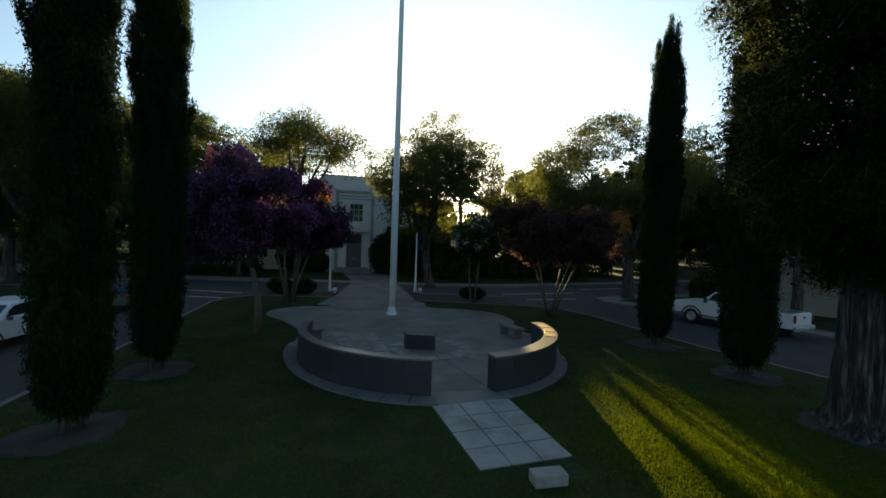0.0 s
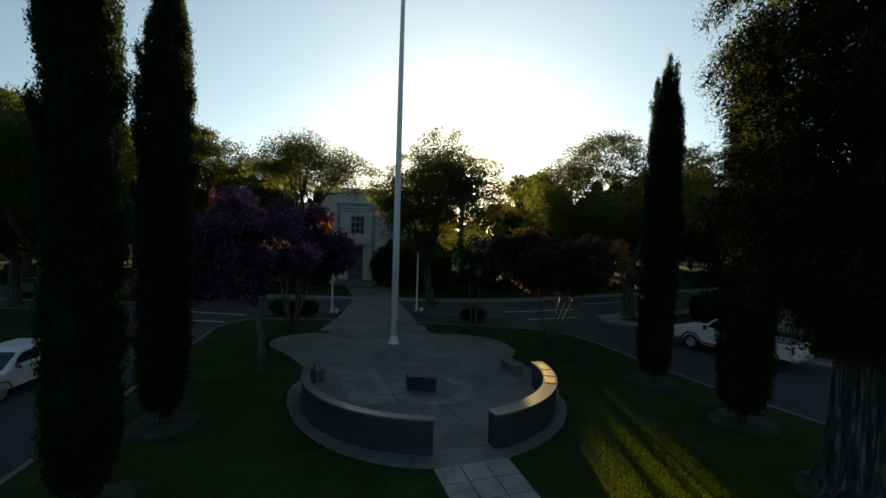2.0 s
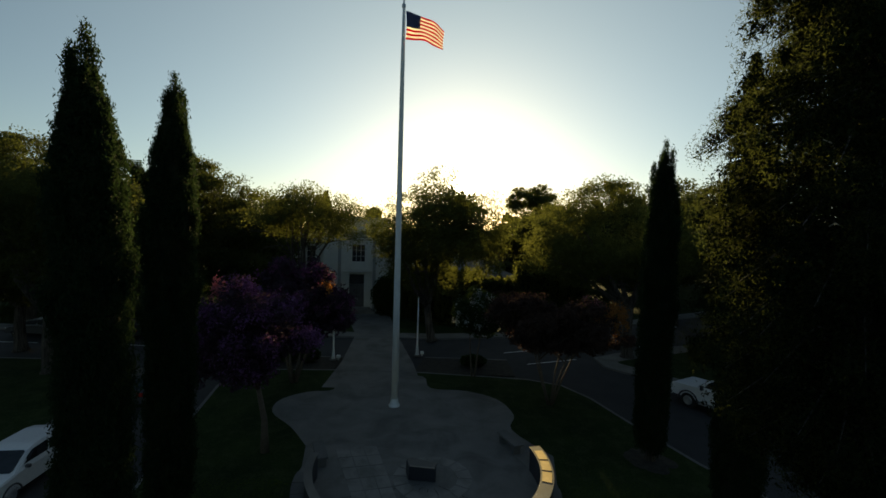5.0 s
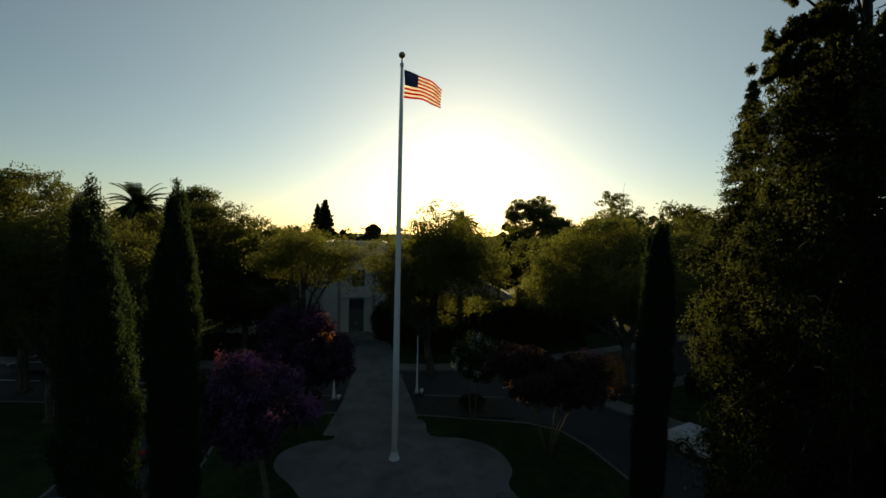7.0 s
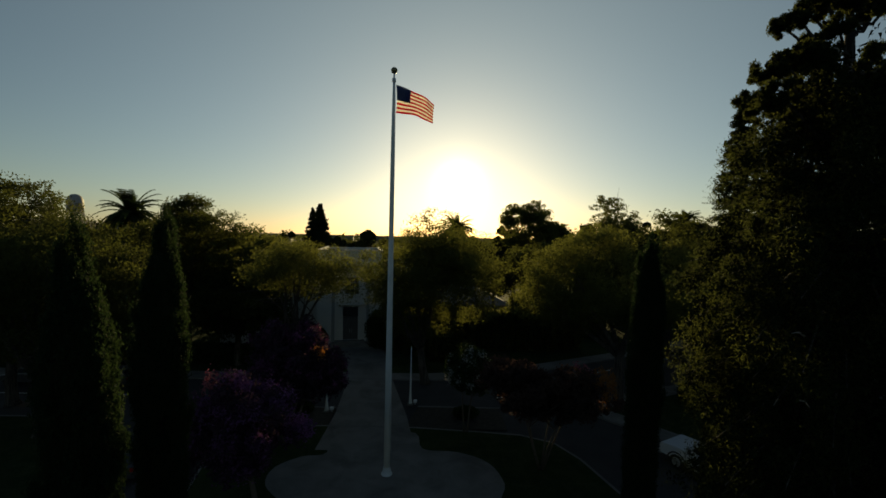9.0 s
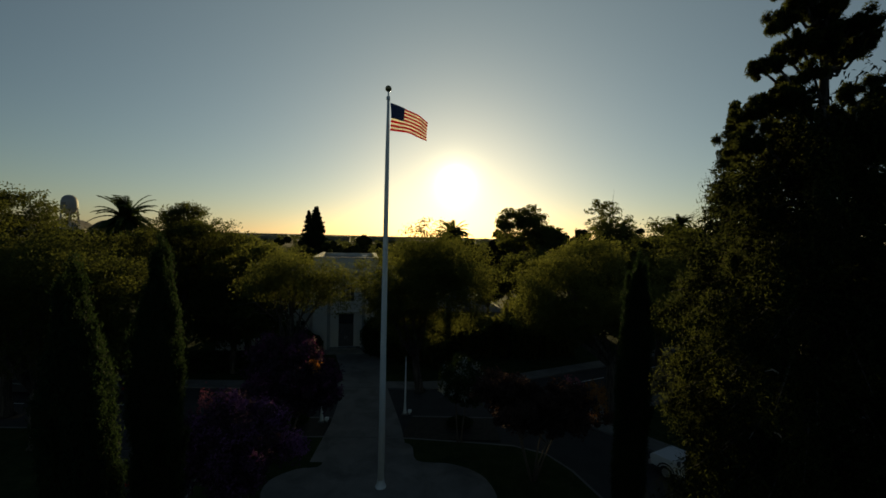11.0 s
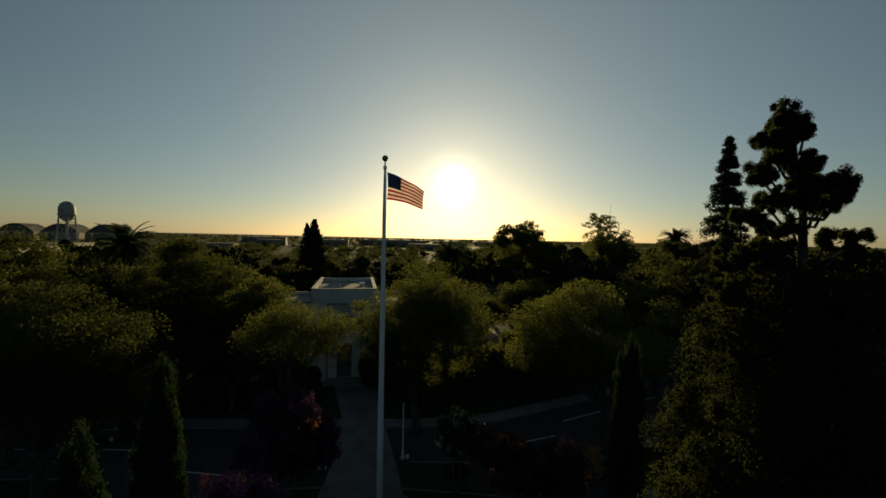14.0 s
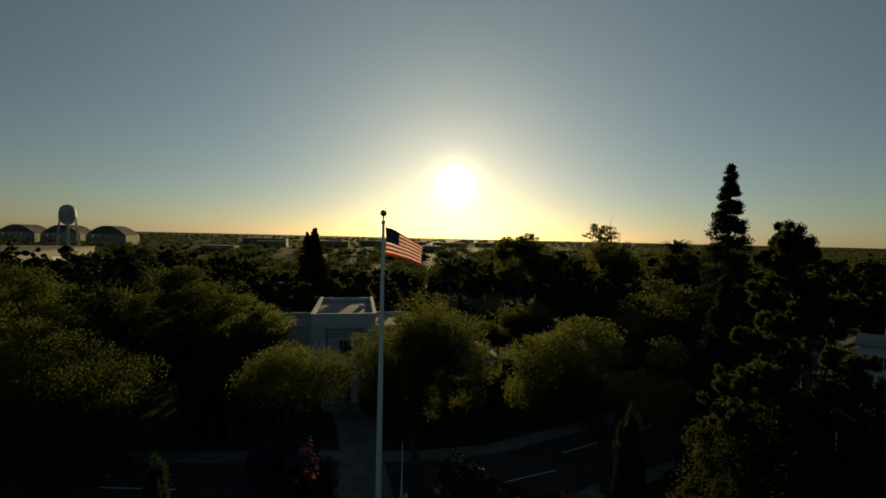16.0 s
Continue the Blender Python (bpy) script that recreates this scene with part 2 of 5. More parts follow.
M["glass"] = material("window_glass", (0.02, 0.024, 0.028), (0.035, 0.04, 0.045), 0.08, 1.0, 4.0, 0, spec=0.6)
M["door"] = material("dark_door", (0.06, 0.06, 0.06), (0.1, 0.1, 0.1), 0.5, 2.0, 20.0, 0.1)
M["carwhite"] = material("white_car_paint", (0.72, 0.72, 0.73), (0.8, 0.8, 0.8), 0.25, 1.0, 8.0, 0, spec=0.5)
M["cardark"] = material("dark_car_paint", (0.03, 0.032, 0.036), (0.05, 0.052, 0.056), 0.3, 1.0, 8.0, 0, spec=0.5)
M["rubber"] = material("tyre_rubber", (0.02, 0.02, 0.02), (0.035, 0.035, 0.035), 0.9, 4.0, 40.0, 0.2)
M["steel"] = material("alloy", (0.4, 0.4, 0.41), (0.55, 0.55, 0.56), 0.35, 4.0, 40.0, 0.05, metal=0.8)
M["red_light"] = material("red_lens", (0.3, 0.02, 0.015), (0.4, 0.04, 0.03), 0.25, 2.0, 10.0, 0)
M["lamp_lens"] = material("clear_lens", (0.5, 0.5, 0.5), (0.7, 0.7, 0.7), 0.2, 2.0, 10.0, 0)
M["tank"] = material("water_tank_paint", (0.27, 0.26, 0.26), (0.4, 0.38, 0.37), 0.6, 0.15, 2.0, 0.0)
M["hangar"] = material("hangar_roof", (0.2, 0.18, 0.16), (0.32, 0.29, 0.26), 0.7, 0.05, 0.6, 0.0)
M["hangar_wall"] = material("hangar_wall", (0.15, 0.135, 0.1), (0.27, 0.24, 0.17), 0.8, 0.05, 0.6, 0.0)
M["flag_red"] = material("flag_red_cloth", (0.45, 0.03, 0.03), (0.6, 0.06, 0.05), 0.8, 2.0, 60.0, 0.05, translucent=0.5)
M["flag_white"] = material("flag_white_cloth", (0.7, 0.68, 0.64), (0.82, 0.8, 0.76), 0.8, 2.0, 60.0, 0.05, translucent=0.5)
M["flag_blue"] = material("flag_blue_cloth", (0.02, 0.03, 0.1), (0.04, 0.05, 0.16), 0.8, 2.0, 60.0, 0.05, translucent=0.3)


# ---- helpers for meshes ----
def part(name, bm, mat, parent=None, label="", smooth=False):
    me = bpy.data.meshes.new(name)
    if smooth:
        for f in bm.faces:
            f.smooth = True
    bm.to_mesh(me)
    bm.free()
    me.materials.append(M[mat])
    ob = new(name, me)
    ob.parent = parent
    if label:
        tagged(ob, label)
    return ob


def thing(name, m, label, category, group="", kind=""):
    ob = new(name)
    ob.empty_display_size = 0.2
    ob.matrix_world = m
    return tagged(ob, label, category, group, kind)


def box(bm, x0, x1, y0, y1, z0, z1, bevel=0.0):
    r = bmesh.ops.create_cube(bm, size=1.0)
    bmesh.ops.scale(bm, vec=(x1 - x0, y1 - y0, z1 - z0), verts=r["verts"])
    bmesh.ops.translate(bm, vec=((x0 + x1) / 2, (y0 + y1) / 2, (z0 + z1) / 2), verts=r["verts"])
    if bevel:
        edges = list({e for v in r["verts"] for e in v.link_edges})
        bmesh.ops.bevel(bm, geom=edges, offset=bevel, segments=2, affect="EDGES", profile=0.5)
    return bm


def boxed(*a, bevel=0.0):
    return box(bmesh.new(), *a, bevel=bevel)


def tube(bm, pts, radii, seg=8, cap=True):
    rings = []
    for i, p in enumerate(pts):
        p = Vector(p)
        a = Vector(pts[max(i - 1, 0)])
        b = Vector(pts[min(i + 1, len(pts) - 1)])
        d = (b - a).normalized()
        u = d.cross(Vector((0.31, 0.95, 0.05))).normalized() if abs(d.y) < 0.9 else d.cross(Vector((1, 0, 0))).normalized()
        w = d.cross(u)
        rings.append([bm.verts.new(p + (u * math.cos(2 * math.pi * k / seg) + w * math.sin(2 * math.pi * k / seg)) * radii[i]) for k in range(seg)])
    for r0, r1 in zip(rings, rings[1:]):
        for k in range(seg):
            bm.faces.new((r0[k], r0[(k + 1) % seg], r1[(k + 1) % seg], r1[k]))
    if cap:
        bm.faces.new(list(reversed(rings[0])))
        bm.faces.new(rings[-1])
    return bm


def lathe(bm, prof, seg=24, cx=0.0, cy=0.0):
    rings = []
    for r, z in prof:
        rings.append([bm.verts.new((cx + r * math.cos(2 * math.pi * k / seg), cy + r * math.sin(2 * math.pi * k / seg), z)) for k in range(seg)])
    for r0, r1 in zip(rings, rings[1:]):
        for k in range(seg):
            bm.faces.new((r0[k], r0[(k + 1) % seg], r1[(k + 1) % seg], r1[k]))
    bm.faces.new(list(reversed(rings[0])))
    bm.faces.new(rings[-1])
    return bm


def slab_poly(pts, z0, z1):
    """A solid with the outline pts, between two heights."""
    bm = bmesh.new()
    lo = [bm.verts.new((x, y, z0)) for x, y in pts]
    hi = [bm.verts.new((x, y, z1)) for x, y in pts]
    bm.faces.new(hi)
    bm.faces.new(list(reversed(lo)))
    n = len(pts)
    for i in range(n):
        bm.faces.new((lo[i], lo[(i + 1) % n], hi[(i + 1) % n], hi[i]))
    bmesh.ops.recalc_face_normals(bm, faces=bm.faces)
    return bm


def smooth_line(pts, n=6, closed=False):
    """Catmull-Rom through the points."""
    P = [Vector(p) for p in pts]
    out = []
    m = len(P)
    for i in range(m if closed else m - 1):
        p0 = P[(i - 1) % m] if closed or i > 0 else P[0]
        p1, p2 = P[i], P[(i + 1) % m]
        p3 = P[(i + 2) % m] if closed or i < m - 2 else P[-1]
        for k in range(n):
            t = k / n
            out.append(0.5 * ((2 * p1) + (p2 - p0) * t + (2 * p0 - 5 * p1 + 4 * p2 - p3) * t * t + (3 * p1 - p0 - 3 * p2 + p3) * t ** 3))
    if not closed:
        out.append(P[-1])
    return out


def strip(pts, w, z0, z1, side=1):
    """A band of width w along a line, to its left (side 1) or right."""
    P = [Vector(p) for p in pts]
    off = []
    for i, p in enumerate(P):
        d = (P[min(i + 1, len(P) - 1)] - P[max(i - 1, 0)]).normalized()
        off.append(p + Vector((-d.y, d.x)) * w * side)
    return slab_poly([tuple(p) for p in P] + [tuple(p) for p in reversed(off)], z0, z1)


def quads(name, c, a, b, mat, parent=None, label=""):
    """A mesh of loose pointed leaves: centres c, half axes a and b."""
    n = len(c)
    v = np.stack([c - a * 0.9 - b, c - a * 0.9 + b, c + a * 1.3], 1).reshape(-1, 3)
    me = bpy.data.meshes.new(name)
    me.vertices.add(3 * n)
    me.vertices.foreach_set("co", v.astype(np.float32).ravel())
    me.loops.add(3 * n)
    me.loops.foreach_set("vertex_index", np.arange(3 * n, dtype=np.int32))
    me.polygons.add(n)
    me.polygons.foreach_set("loop_start", np.arange(0, 3 * n, 3, dtype=np.int32))
    me.update(calc_edges=True)
    mats = mat if isinstance(mat, (list, tuple)) else [mat]
    for m in mats:
        me.materials.append(M[m])
    ob = new(name, me)
    ob.parent = parent
    if label:
        tagged(ob, label)
    return ob


def blobs(name, c, r, mat, rng):
    """Many small lumpy solids in one mesh: centres c, radii r."""
    th, ph = np.meshgrid(np.arange(7) * math.pi / 3.5, np.linspace(-1.3, 1.4, 4))
    unit = np.stack([np.cos(ph) * np.cos(th), np.cos(ph) * np.sin(th), np.sin(ph)], -1).reshape(-1, 3)
    n = len(c)
    v = c[:, None, :] + unit[None] * r[:, None, :] * rng.uniform(0.8, 1.1, (n, 28, 1))
    f = np.array([[i * 7 + k, i * 7 + (k + 1) % 7, (i + 1) * 7 + (k + 1) % 7, (i + 1) * 7 + k] for i in range(3) for k in range(7)])
    idx = (f[None] + 28 * np.arange(n)[:, None, None]).reshape(-1, 4)
    me = bpy.data.meshes.new(name)
    me.from_pydata(v.reshape(-1, 3).tolist(), [], idx.tolist())
    me.materials.append(M[mat])
    me.shade_smooth()
    return new(name, me)


def leaf_axes(rng, n, size, stretch=1.6, up=0.0, out=None):
    """Random half axes for n leaves; up: how far their length stands upright."""
    d = rng.normal(size=(n, 3))
    d /= np.linalg.norm(d, axis=1, keepdims=True)
    d[:, 2] += up
    d /= np.linalg.norm(d, axis=1, keepdims=True)
    e = np.cross(d, rng.normal(size=(n, 3)))
    e /= np.linalg.norm(e, axis=1, keepdims=True) + 1e-9
    s = size * rng.uniform(0.6, 1.4, (n, 1))
    return d * s * stretch / 2, e * s / 2


def in_ball(rng, n, inner=0.0):
    d = rng.normal(size=(n, 3))
    d /= np.linalg.norm(d, axis=1, keepdims=True)
    return d * (inner ** 3 + (1 - inner ** 3) * rng.uniform(size=(n, 1))) ** (1 / 3)


def crown_leaves(rng, lobes, clumps, per, spread, flat=0.6):
    """Leaf centres in clumps near the skins of the lobes."""
    lob = np.array(lobes)
    vol = lob[:, 3] * lob[:, 4] * lob[:, 5]
    which = rng.choice(len(lob), clumps, p=vol ** 0.67 / (vol ** 0.67).sum())
    cc = lob[which, :3] + in_ball(rng, clumps, 0.55) * lob[which, 3:6]
    k = np.repeat(np.arange(clumps), per)
    sp = spread * rng.uniform(0.5, 1.3, (clumps, 1))[k]
    return cc[k] + in_ball(rng, clumps * per) * sp * 1.75 * np.array([1, 1, flat]), cc


def random_lobes(rng, n, cx, cy, cz, rx, ry, rz, f=0.5):
    """Uneven lobes scattered through a lopsided crown."""
    lobes = []
    tilt = rng.uniform(-0.25, 0.25, 2)
    for i in range(int(n * 1.5)):
        p = in_ball(rng, 1, 0.3)[0]
        if p[2] < -0.4:
            p[2] *= 0.55
        s = f * rng.uniform(0.45, 1.0)
        k = 1 - s * 0.55
        lobes.append((cx + (p[0] + tilt[0] * p[2]) * rx * k, cy + (p[1] + tilt[1] * p[2]) * ry * k, cz + p[2] * rz * k, rx * s, ry * s, rz * s * rng.uniform(0.6, 0.9)))
    # small plumes that break the outline
    for i in range(int(n * 1.4)):
        p = in_ball(rng, 1, 0.97)[0]
        p *= rng.uniform(0.82, 1.08)
        if p[2] < -0.5:
            continue
        s = rng.uniform(0.11, 0.22)
        lobes.append((cx + (p[0] + tilt[0] * p[2]) * rx * 0.95, cy + (p[1] + tilt[1] * p[2]) * ry * 0.95, cz + p[2] * rz * 0.95, rx * s, ry * s, rz * s * rng.uniform(0.7, 1.3)))
    return lobes


def limbs(rng, bm, base, fork, r0, ends, wob=0.25, seg=7):
    """A tapered, bent trunk and limbs that reach the given ends."""
    base, fork = Vector(base), Vector(fork)
    mid = base.lerp(fork, 0.5) + Vector((rng.uniform(-wob, wob), rng.uniform(-wob, wob), 0)) * 0.5
    tube(bm, [base, base.lerp(mid, 0.15), mid, fork], [r0 * 1.5, r0 * 1.05, r0 * 0.9, r0 * 0.8], seg + 3)
    for e in ends:
        e = Vector(e)
        d = (e - fork).length
        p1 = fork.lerp(e, 0.35) + Vector(rng.normal(size=3)) * wob * d * 0.12
        p2 = fork.lerp(e, 0.7) + Vector(rng.normal(size=3)) * wob * d * 0.14
        r = r0 * rng.uniform(0.4, 0.6)
        tube(bm, [fork - Vector((0, 0, r0)), p1, p2, e], [r * 1.2, r * 0.8, r * 0.5, r * 0.12], seg)
        for s in range(2):
            q = p2 + Vector(rng.normal(size=3)) * d * 0.25
            tube(bm, [p1.lerp(p2, 0.3 + 0.5 * s), p2.lerp(q, 0.5) + Vector(rng.normal(size=3)) * 0.1, q], [r * 0.45, r * 0.28, r * 0.06], 5)


def broad_tree(name, x, y, h, r0, fork_z, crown, n_lobes, clumps, per, size, mat, label, category="tree", seed=1, spread=0.55, group="", lean=(0, 0), bark="bark", z=0.0, f=0.5, extra=()):
    """crown: centre dx, dy, height, radii rx, ry, rz."""
    rng = np.random.default_rng(seed)
    t = thing(name, pose(x, y, z), label, category, group)
    lobes = random_lobes(rng, n_lobes, *crown, f=f)
    lobes.append((crown[0], crown[1], h - crown[5] * 0.35, crown[3] * 0.4, crown[4] * 0.4, crown[5] * 0.35))
    lobes += list(extra)
    bm = bmesh.new()
    ends = [l[:3] for l in lobes[: min(9, len(lobes))]]
    limbs(rng, bm, (0, 0, -0.1), (lean[0], lean[1], fork_z), r0, ends)
    part("trunk", bm, bark, t, smooth=True)
    c, cc = crown_leaves(rng, lobes, clumps, per, spread)
    a, b = leaf_axes(rng, len(c), size * 0.78)
    quads("crown", c, a, b, mat, t)
    return t


def myrtle(x, y, h, stems, spread, crown, seed, label, leaf_mat, flower_mat, tips=(), leaf=0.1, share=0.5, r0=0.05):
    """A crape myrtle: several bare stems that spread from the ground, a leafy crown and flower heads on its skin."""
    rng = np.random.default_rng(seed)
    t = thing("crape_myrtle", pose(x, y, 0), label, "crape myrtle", "crape myrtles")
    lobes = random_lobes(rng, 13, *crown, f=0.45)
    for i in range(stems):
        a = 2 * math.pi * i / stems + rng.uniform(-0.3, 0.3)
        e = Vector((math.cos(a) * spread, math.sin(a) * spread, crown[2] - crown[5] * 0.5)) + Vector((crown[0] * 0.6, crown[1] * 0.6, 0))
        b = Vector((math.cos(a) * 0.1, math.sin(a) * 0.1, -0.05))
        bm = bmesh.new()
        m1 = b.lerp(e, 0.4) + Vector((rng.uniform(-0.1, 0.1), rng.uniform(-0.1, 0.1), 0.1))
        tube(bm, [b, m1, e], [r0 * 1.5, r0, r0 * 0.7], 8)
        for k in range(4):
            q = Vector(lobes[(i * 3 + k) % len(lobes)][:3])
            tube(bm, [m1.lerp(e, 0.7), e.lerp(q, 0.5) + Vector(rng.normal(size=3)) * 0.15, q], [r0 * 0.6, r0 * 0.4, r0 * 0.12], 6)
        part("stem", bm, "bark_smooth", t, smooth=True)
    c, cc = crown_leaves(rng, lobes, 420, 48, 0.26, 0.8)
    a, b = leaf_axes(rng, len(c), leaf)
    quads("leaves", c, a, b, leaf_mat, t)
    # flower heads: cones of small petals on the outer skin
    lob = np.array(lobes)
    n = int(420 * share)
    w = rng.integers(0, len(lob), n)
    d = in_ball(rng, n, 0.95)
    d[:, 2] = np.abs(d[:, 2]) * 0.8 - 0.15
    fc = lob[w, :3] + d * lob[w, 3:6] * 1.03
    k = np.repeat(np.arange(n), 34)
    p = fc[k] + rng.normal(size=(len(k), 3)) * np.array([0.11, 0.11, 0.15])
    a, b = leaf_axes(rng, len(p), leaf * 0.75, 1.2)
    tagged(quads("blossom", p, a, b, flower_mat, t), kind="stuff")
    for tm, tn, box6 in tips:
        q = np.array(box6[:3]) + in_ball(rng, tn) * np.array(box6[3:])
        q = np.repeat(q, 40, 0) + rng.normal(size=(tn * 40, 3)) * np.array([0.1, 0.1, 0.16])
        a, b = leaf_axes(rng, len(q), leaf * 0.75, 1.3)
        tagged(quads("blossom_tip", q, a, b, tm, t), kind="stuff")
    return t


# ---- ground, roads, kerbs ----
ROAD = -0.13


def structure(ob, label, category):
    return tagged(ob, label, category, kind="structure")


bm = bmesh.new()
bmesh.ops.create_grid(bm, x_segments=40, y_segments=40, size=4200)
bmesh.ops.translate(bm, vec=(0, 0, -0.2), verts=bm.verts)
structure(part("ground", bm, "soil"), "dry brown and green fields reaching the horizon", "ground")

LEFT_KERB = [(-6.0, -30), (-7.4, -5), (-8.6, 4), (-9.5, 8.8), (-10.8, 14.3), (-12.3, 20), (-13.25, 23.8)]
CORNER_L = [(-13.2, 25.2), (-12.6, 26.3), (-11.4, 26.8)]
CORNER_R = [(2.78, 26.7), (5.3, 26.4), (7.2, 25.5)]
RIGHT_KERB = [(8.3, 23.6), (9.2, 20.6), (10.5, 16.8), (12.2, 13.4), (15.5, 6), (19.5, -5), (27, -30)]
ISLAND = LEFT_KERB + CORNER_L + [(-7.0, 27.1), (-1.6, 27.1)] + CORNER_R + RIGHT_KERB
FAR_KERB = [(-120, 35), (-40, 35.4), (-18.7, 35.9), (-11, 36.3), (-1.2, 36.6), (6, 38.2), (19.3, 45), (45, 60), (110, 100)]
RIGHT_FAR = [(120, 92), (45, 50), (22, 37), (13.6, 33.2), (11.6, 31.9), (11.6, 29.9), (15.0, 26.0), (18.0, 21.2), (20.6, 16.4), (24.6, 8), (31, -4), (45, -30)]
LEFT_FAR = [(-14.0, -30), (-15.0, -5), (-15.9, 6), (-17.2, 14), (-19.0, 21.5), (-20.4, 25.5), (-23.0, 27.6), (-40, 27.0), (-120, 26.0)]

bm = slab_poly([(-120, 27), (-120, 36), (-40, 36), (-11, 37), (6, 39), (19.3, 46), (45, 61), (110, 101), (130, 90), (45, 48), (24, 36), (60, -34), (-20, -34), (-26, 27)], -0.19, ROAD)
structure(part("road", bm, "asphalt"), "dark asphalt streets meeting behind the park strip", "road")
structure(part("lawn", slab_poly(ISLAND, -0.18, 0.0), "lawn"), "green mown lawn with pale worn patches", "lawn")
structure(part("kerb_island", strip(ISLAND, 0.16, -0.18, 0.012, 1), "kerb"), "pale concrete kerb round the park strip", "kerb")

far_lawn = FAR_KERB + [(130, 140), (-130, 140)]
structure(part("lawn_far", slab_poly(far_lawn, -0.18, 0.0), "lawn"), "shaded lawn across the street before the building", "lawn")
structure(part("kerb_far", strip(FAR_KERB, 0.18, -0.18, 0.012, -1), "kerb"), "pale concrete kerb along the far side of the street", "kerb")
structure(part("sidewalk_far", strip(FAR_KERB[:], 1.6, -0.1, 0.008, 1), "concrete"), "grey concrete sidewalk across the street", "pavement")
structure(part("lawn_right", slab_poly(RIGHT_FAR + [(140, -30), (140, 92)], -0.18, 0.0), "lawn"), "shaded lawn beside the parked pickup", "lawn")
structure(part("kerb_right", strip(RIGHT_FAR, 0.18, -0.18, 0.012, -1), "kerb"), "pale concrete kerb with rounded corner", "kerb")
structure(part("sidewalk_right", strip(RIGHT_FAR, 1.5, -0.1, 0.008, 1), "concrete"), "grey concrete sidewalk by the houses", "pavement")
structure(part("lawn_left", slab_poly(LEFT_FAR + [(-140, 26), (-140, -30)], -0.18, 0.0), "lawn"), "shaded lawn beyond the parked white car", "lawn")
structure(part("kerb_left", strip(LEFT_FAR, 0.18, -0.18, 0.012, -1), "kerb"), "pale concrete kerb with rounded corner", "kerb")

for x0, x1, y1 in ((-12.6, -7.5, 30.0), (-2.2, 4.6, 30.6)):
    structure(part("planting_bed", slab_poly([(x0, 27.2), (x1, 27.2), (x1 - 0.1, y1), (x0 + 0.6, y1)], -0.17, -0.02), "mulch"), "dark planting bed between lawn and street", "planting bed")
    structure(part("kerb_bed", strip([(x1 - 0.1, y1), (x0 + 0.6, y1)], 0.16, -0.17, 0.01, -1), "kerb"), "pale concrete kerb of the planting bed", "kerb")

# walk towards the building
structure(part("pavement_walk", slab_poly([(-7.3, 24.0), (-1.3, 24.0), (-2.3, 29), (-4.4, 37), (-6.6, 47), (-11.6, 47), (-8.2, 37), (-7.4, 29)], -0.17, 0.006), "concrete"), "grey concrete walk leading to the building", "pavement")

# plaza
CX, CY, RW = -0.5, 14.85, 4.4
def band_r(a):
    return 4.74 + 0.24 * max(0.0, math.cos(a - radians(270))) ** 6 + 0.3 * max(0.0, math.cos(a - radians(172))) ** 12


arc = [(CX + band_r(a) * math.cos(a), CY + band_r(a) * math.sin(a)) for a in np.linspace(radians(172), radians(362), 40)]
back = [tuple(p) for p in smooth_line([(4.6, 17.0), (3.2, 19.3), (3.55, 21.0), (2.9, 23.0), (1.2, 24.1), (-0.9, 24.4), (-1.5, 26.4), (-4.0, 26.5), (-6.9, 26.4), (-6.5, 23.7), (-7.8, 23.2), (-8.9, 22.0), (-8.7, 20.4), (-7.2, 18.9), (-5.9, 17.2)], 4)]
plaza = structure(part("pavement_plaza", slab_poly(arc + back, -0.1, 0.016), "concrete"), "grey weathered concrete plaza round the flagpole", "pavement")


def arc_wall(a0, a1, r0, r1, z0, z1, n=40):
    bm = bmesh.new()
    rings = []
    for a in np.linspace(radians(a0), radians(a1), n):
        c, s = math.cos(a), math.sin(a)
        rings.append([bm.verts.new((CX + r * c, CY + r * s, z)) for r, z in ((r0, z0), (r1, z0), (r1, z1), (r0, z1))])
    for p, q in zip(rings, rings[1:]):
        for k in range(4):
            bm.faces.new((p[k], p[(k + 1) % 4], q[(k + 1) % 4], q[k]))
    bm.faces.new(rings[0])
    bm.faces.new(list(reversed(rings[-1])))
    bmesh.ops.recalc_face_normals(bm, faces=bm.faces)
    return bm


def memorial_wall(a0, a1, thick, label):
    w = thing("memorial_wall", pose(0, 0, 0), label, "memorial wall", "curved memorial walls")
    core = part("core", arc_wall(a0 + 0.1, a1 - 0.1, RW - thick + 0.015, RW - 0.015, 0.0, 0.90), "granite", w)
    n = round((a1 - a0) / 7.9)
    step = (a1 - a0) / n
    for i in range(n):
        b0, b1 = a0 + i * step + 0.035, a0 + (i + 1) * step - 0.035
        part("panel", arc_wall(b0, b1, RW - 0.014, RW + random.uniform(0.0, 0.003), 0.03, 0.895, 5), "granite", core)
        part("panel", arc_wall(b0, b1, RW - thick, RW - thick + 0.014, 0.03, 0.895, 5), "granite", core)
    part("cap", arc_wall(a0 - 0.3, a1 + 0.3, RW - thick - 0.03, RW + 0.025, 0.902, 0.95), "granite_top", w, "paler stone cap")
    return w


memorial_wall(-181, -86.5, 0.22, "long curved dark granite memorial wall with pale cap")
memorial_wall(-64, 15, 0.4, "short curved dark granite memorial wall, cap glowing in the sun")

